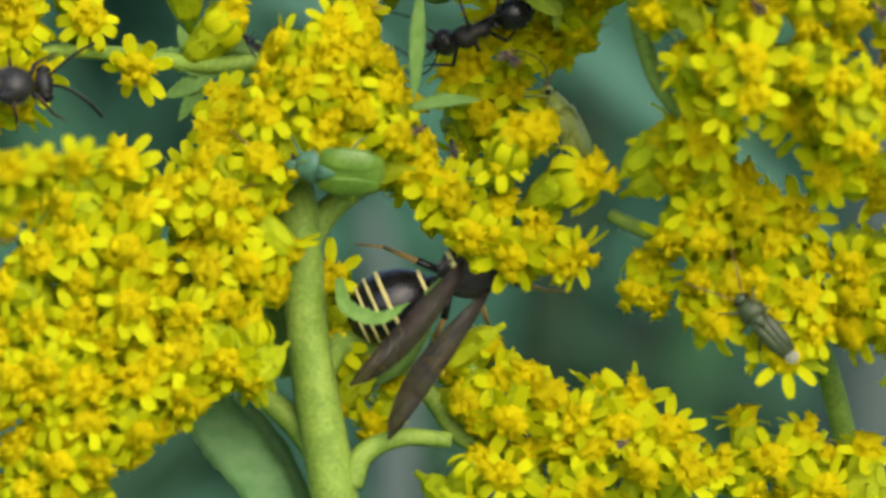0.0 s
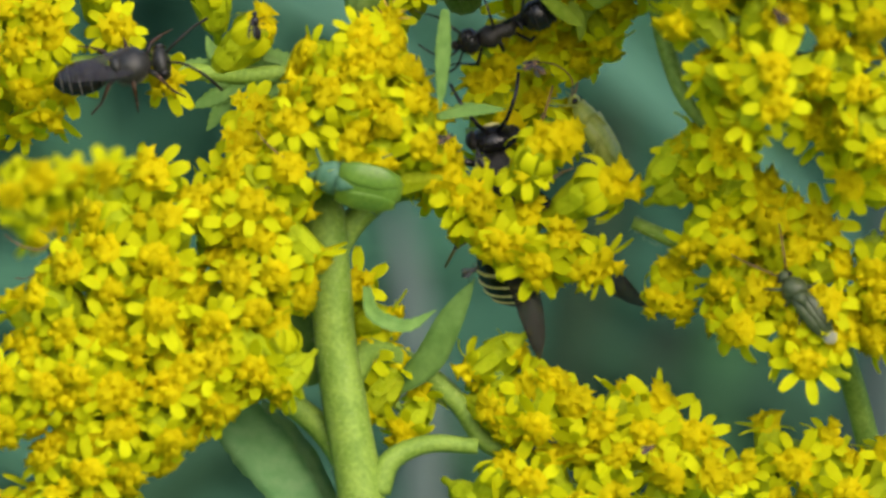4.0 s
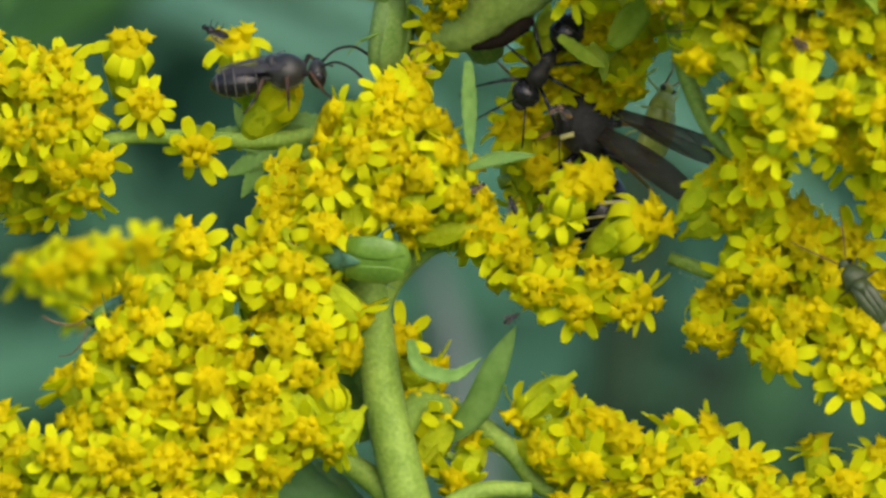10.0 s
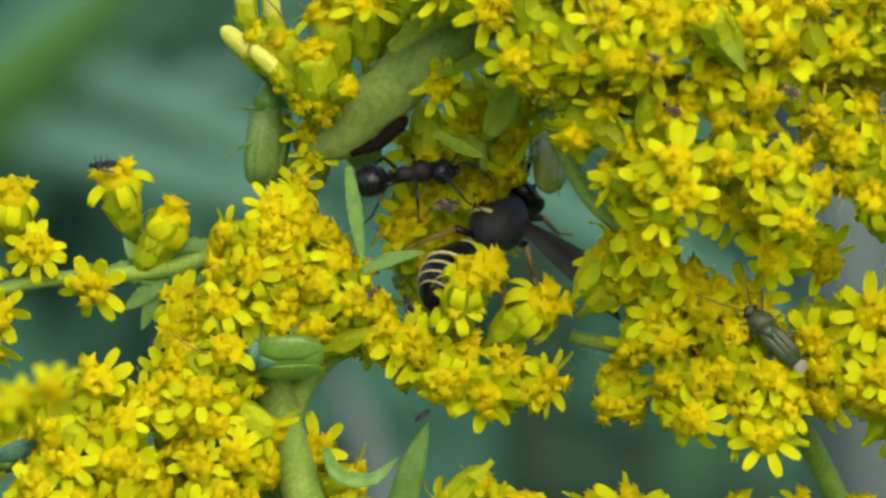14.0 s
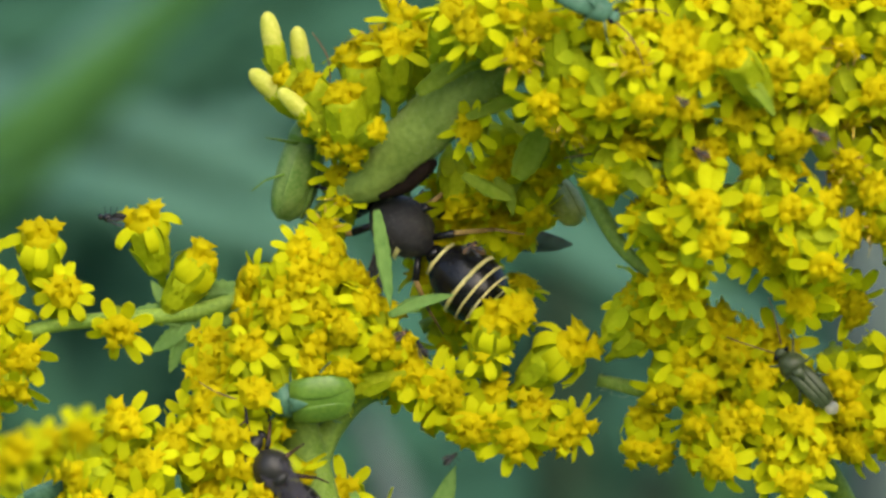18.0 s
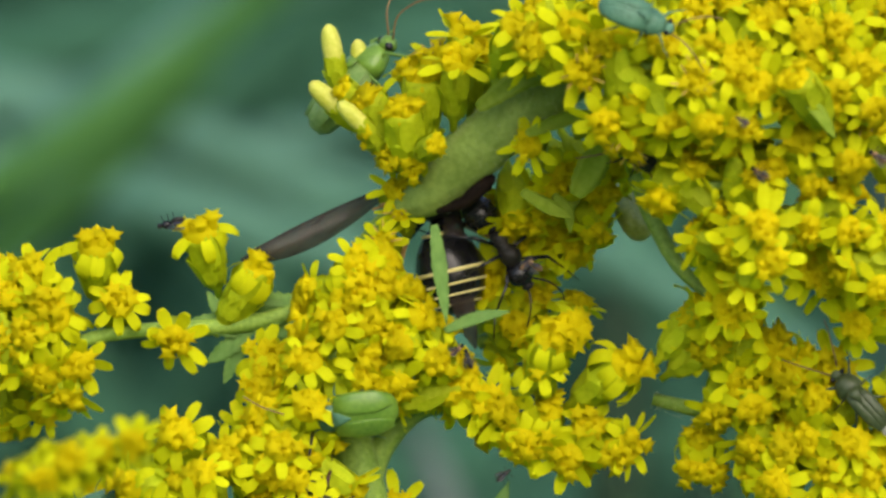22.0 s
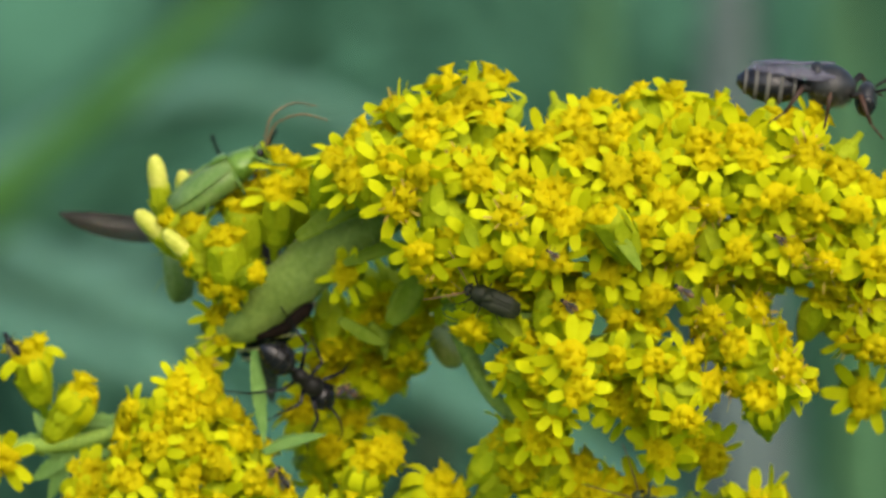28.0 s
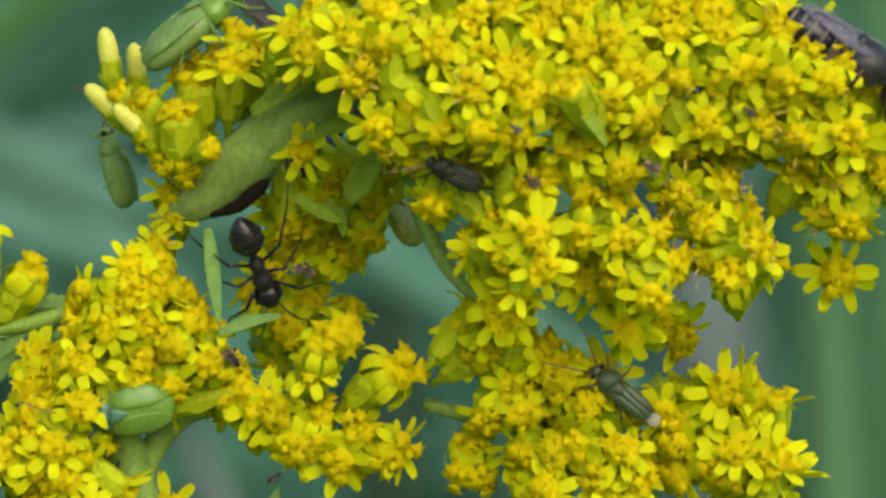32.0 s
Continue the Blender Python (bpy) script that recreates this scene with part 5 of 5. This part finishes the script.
    go(ant, [
        (0, -2.5, 6.2, -146, -1, 0, 60),
        (1, -2.6, 6.0, -146, -1, 0, 60),
        (2, -1.9, 6.0, -142, -1, 0, 60),
        (5, -3.2, 7.3, -151, -1, 0, 60),
        (6, -3.4, 7.3, -154, -1, 0, 60),
        (7, -3.1, 8.0, -153, -1, 0, 60),
        (8, -3.0, 7.5, -151, -1, 0, 40),
        (9, -1.7, 6.9, -136, -1, 0, 20),
        (9.5, -2.9, 8.9, -135, -1, 0, 0),
        (10, -1.5, 8.2, -117, -1, 0, 0),
        (10.2, -1.5, 7.6, -66, -1, 0, 0),
        (10.5, -1.5, 6.8, -12, -1, 0, 0),
        (11, -2.7, 7.3, -31, -1, 0, 20),
        (12, -2.3, 7.6, -30, -1, 0, 40),
        (13, -3.0, 7.2, 13, -1, 0, 60),
        (14, -3.3, 6.9, 8, -1, 0, 60),
        (14.5, -4.0, 6.9, -5, 0, 0, 60),
        (16.5, -5.7, 7.7, -17, 9, 0, 60),
        (20.5, -3.4, 8.5, -48, 8, 0, 60),
        (21.5, -2.4, 5.8, -56, 2, 0, 30),
        (22.5, -2.9, 6.9, -49, 0, 0, 30),
        (23, -3.4, 5.4, -40, -4, 0, 20),
        (24, -4.1, 6.5, -45, -4, 0, 20),
        (25, -4.1, 5.7, -47, -4, 0, 20),
        (25.5, -4.4, 5.5, -45, -4, 0, 20),
        (27.5, -3.7, 6.0, -36, -4, 0, 20),
        (28, -3.8, 5.5, -38, -4, 35, 20),
        (29, -3.6, 5.3, -43, -4, 35, 10),
        (30, -3.4, 6.0, -60, -4, 35, 0),
        (31, -3.6, 5.4, -60, -4, 35, 0),
        (32, -3.7, 4.7, -67, -4, 35, 0),
    ])
    go(bee_low, [
        (0, -38.3, -5.5, 19, -2, 0, 20),
        (1, -38.1, -5.5, 19, -2, 0, 20),
        (2, -34.6, -2.3, 31, -2, 0, 20),
        (2.5, -34.1, -1.7, 28, -2, 0, 20),
        (4.5, -31.8, -2.1, 23, -2, 0, 20),
        (5, -32.0, -1.9, 25, -2, 0, 20),
        (6, -31.1, -1.8, 0, -2, 0, 20),
        (7, -31.8, -2.4, -8, -2, 0, 20),
        (7.5, -29.4, -0.8, 3, -2, 0, 10),
        (8, -27.1, 2.1, 64, -2, 0, 0),
        (8.5, -27.8, 2.6, 65, -2, 0, 0),
        (9, -26.8, 4.2, 65, -2, 0, -10),
        (9.5, -25.7, 4.2, 23, -2, 0, 40),
        (10, -23.2, 4.5, 15, -2, 0, 60),
        (10.5, -22.3, 4.8, -1, -2, 0, 60),
        (11, -23.8, 3.9, -23, -2, 0, 50),
        (11.5, -24.8, 1.5, -52, -1, 0, 10),
        (12, -25.0, -0.5, -75, 1, 0, 0),
        (12.5, -25.2, -2.2, -77, 2, 10, 0),
        (13, -25.0, -4.1, -73, 2.5, 10, 0),
        (13.5, -23.6, -6.9, -72, 6, 0, 0),
        (14, -21.7, -9.8, -72, 8, 0, 0),
        (15.0, -18.6, -11.8, -125, 4, 0, 0),
        (15.8, -16.2, -12.4, -190, -2, 0, 0),
        (16.5, -15.5, -13.0, -235, -7, 0, 0),
        (17, -15.7, -12.1, -235, -7, 0, 0),
        (17.5, -14.4, -13.8, -230, -7, 0, 0),
        (19, -15.5, -13.9, -228, -7, 0, 0),
        (20.5, -16.9, -15.3, -229, -7, 0, 0),
        (21.5, -16.0, -15.3, -235, -7, 0, 0),
        (23, -13.2, -19.6, -244, -4, 0, 0),
    ], 0.65)
    go(bee_high, [
        (22, 18.4, 27.0, 111, -14, 0, 60),
        (23, 21.4, 28.9, 111, -14, 0, 60),
        (23.2, 20.6, 29.0, 68, -14, 0, 65),
        (23.5, 19.6, 29.0, 21, -14, 0, 70),
        (24, 19.6, 31.6, -20, -14, 0, 60),
        (25, 23.6, 29.6, 12, -14, 0, 62),
        (27.5, 34.8, 29.2, -8, -14, 0, 62),
        (28, 35.5, 29.7, -5, -14, 0, 62),
        (28.5, 35.6, 29.3, -10, -14, 0, 62),
        (29, 35.5, 27.1, -38, -16, 0, 60),
        (29.5, 35.4, 26.7, -41, -16, 0, 60),
        (30, 37.3, 26.0, -30, -16, 0, 60),
        (31, 39.0, 25.1, -40, -16, 0, 60),
        (32, 40.9, 22.4, -33, -16, 0, 60),
    ], 0.7)
    go(stem_bug, [
        (0, -11.6, -6.3, -174, -6, 0, 20),
        (1, -11.6, -6.5, -174, -6, 0, 20),
        (5, -13.0, -7.0, -191, -6, 0, 20),
        (6, -13.9, -7.3, -200, -6, 0, 20),
        (7, -13.8, -6.7, -190, -6, 0, 20),
        (8, -14.8, -6.4, -185, -6, 20, 20),
        (9, -12.4, -6.6, -183, -6, 30, 20),
        (10.5, -14.8, -9.0, -177, -6, 0, 20),
        (13, -13.9, -7.1, -179, -6, 0, 30),
        (17.5, -13.3, -7.1, -174, -6, 0, 20),
        (20.5, -13.9, -7.3, -173, -6, 0, 20),
        (23, -14.2, -7.0, -173, -6, 0, 20),
        (25, -13.9, -6.4, -175, -6, 0, 20),
        (32, -13.8, -6.9, -168, -6, 0, 10),
    ])
    go(hanging_bug, [
        (9, -13.9, 10.3, 90, 2, 0, -60),
        (13, -13.9, 10.9, 84, 2, 0, -60),
        (17.5, -13.6, 11.4, 76, 2, 0, -60),
        (20.5, -13.5, 12.8, 74, 4, 0, -60),
        (21.5, -14.6, 14.8, 122, 6, 0, 0),
        (22, -14.1, 18.8, 50, 5, 0, 60),
        (23, -10.9, 19.9, 29, 2, 0, 60),
        (25, -10.5, 21.0, 43, 2, 0, 60),
        (28, -10.7, 21.3, 36, -1, 0, 72),
        (30, -10.4, 21.4, 38, -1, 0, 72),
        (32, -9.1, 23.4, 39, -1, 0, 72),
    ])
    go(lower_bug, [
        (20, -7.3, 10.8, 112, 8, 0, 0),
        (27.5, -12.9, 14.1, 108, 8, 0, 0),
        (28, -14.3, 14.7, 99, 7, 0, -60),
        (29, -15.0, 14.8, 109, 5, 0, -60),
        (32, -15.1, 12.4, 108, 4, 0, -60),
    ])
    go(pale_bug, [
        (0, 5.1, 0.5, 130, 5, 0, -70),
        (1, 5.0, 0.4, 130, 5, 0, -70),
        (5, 5.6, 1.0, 134, 5, 0, -70),
        (6, 5.9, 1.6, 110, 5, 0, -40),
        (9, 7.2, 3.6, 84, 5, 0, -40),
        (13, 8.2, 7.7, 80, 5, 40, -40),
        (17.5, 6.5, 8.8, 120, 5, 40, -40),
        (20.5, 7.4, 9.2, 119, 6, 40, -40),
    ])
    go(grey_bug, [
        (0, 22.5, -11.6, 143, -7, 0, 0),
        (32, 24.8, -4.4, 141, -7, 0, 0),
        (13, 25.0, -5.8, 132, -7, 0, 0),
        (25, 25.4, -5.3, 136, -7, 0, 0),
    ])
    go(teal_bug, [
        (16.5, 8.9, 23.7, -39, -22, 0, 20),
        (17.5, 8.4, 23.3, -32, -22, 0, 20),
        (20.5, 9.4, 22.7, -22, -22, 0, 20),
        (22, 7.8, 23.3, -20, -22, 0, 20),
        (22.2, 6.2, 22.0, 28, -22, 0, 20),
        (22.5, 3.5, 20.2, 77, -23, 0, 20),
        (23, 0.4, 31.8, 70, -25, 0, 20),
        (24, 1.4, 46.0, 86, -30, 0, 20),
    ])
    go(dark_bug, [
        (21, 12.3, 11.3, 154, -10, 0, 0),
        (23, 4.9, 14.2, 158, -15, 0, 0),
        (24, 10.4, 12.6, 153, -17.5, 0, 0),
        (25, 10.9, 12.3, 154, -17.5, 0, 0),
        (28, 11.1, 11.9, 157, -17.5, 0, 0),
        (32, 11.2, 12.1, 157, -17.5, 0, 0),
    ])
    go(left_bug, [
        (1, -31.5, -15.5, -161, -6, 0, 40),
        (9, -31.8, -14.8, -150, -6, 0, 40),
        (13, -34.1, -14.9, -159, -6, 0, 40),
    ])
    go(fly_spray, [
        (0, -19.4, 1.8, 151, -1, 0, 60),
        (1, -19.4, 1.5, 155, -1, 0, 60),
        (5, -22.4, 4.3, 93, -1, 0, 60),
        (6, -22.6, 4.7, 89, -1, 0, 60),
        (7, -22.7, 5.7, 113, -1, 0, 60),
        (10.5, -27.7, 7.6, 169, -1, 0, 60),
        (13, -26.7, 7.9, 185, -1, 0, 60),
        (17.5, -28.3, 7.1, 180, -1, 0, 60),
        (20.5, -28.4, 7.0, 181, -1, 0, 60),
        (23, -28.0, 7.6, 214, -1, 0, 60),
        (25, -27.5, 7.7, 228, -1, 0, 60),
        (28, -27.2, 7.5, 125, -1, 0, 60),
    ])
    go(fly_middle, [
        (13, -2.9, -3.1, 117, -4, 0, 20),
        (17.5, -4.0, -3.3, 123, -4, 0, 20),
        (20.5, -4.5, -2.8, 108, -4, 0, 20),
        (23, -4.9, -2.8, 110, -4, 0, 20),
        (25, -4.8, -2.9, 119, -4, 0, 20),
        (32, -5.4, -2.5, 125, -4, 0, 20),
    ])


motions()
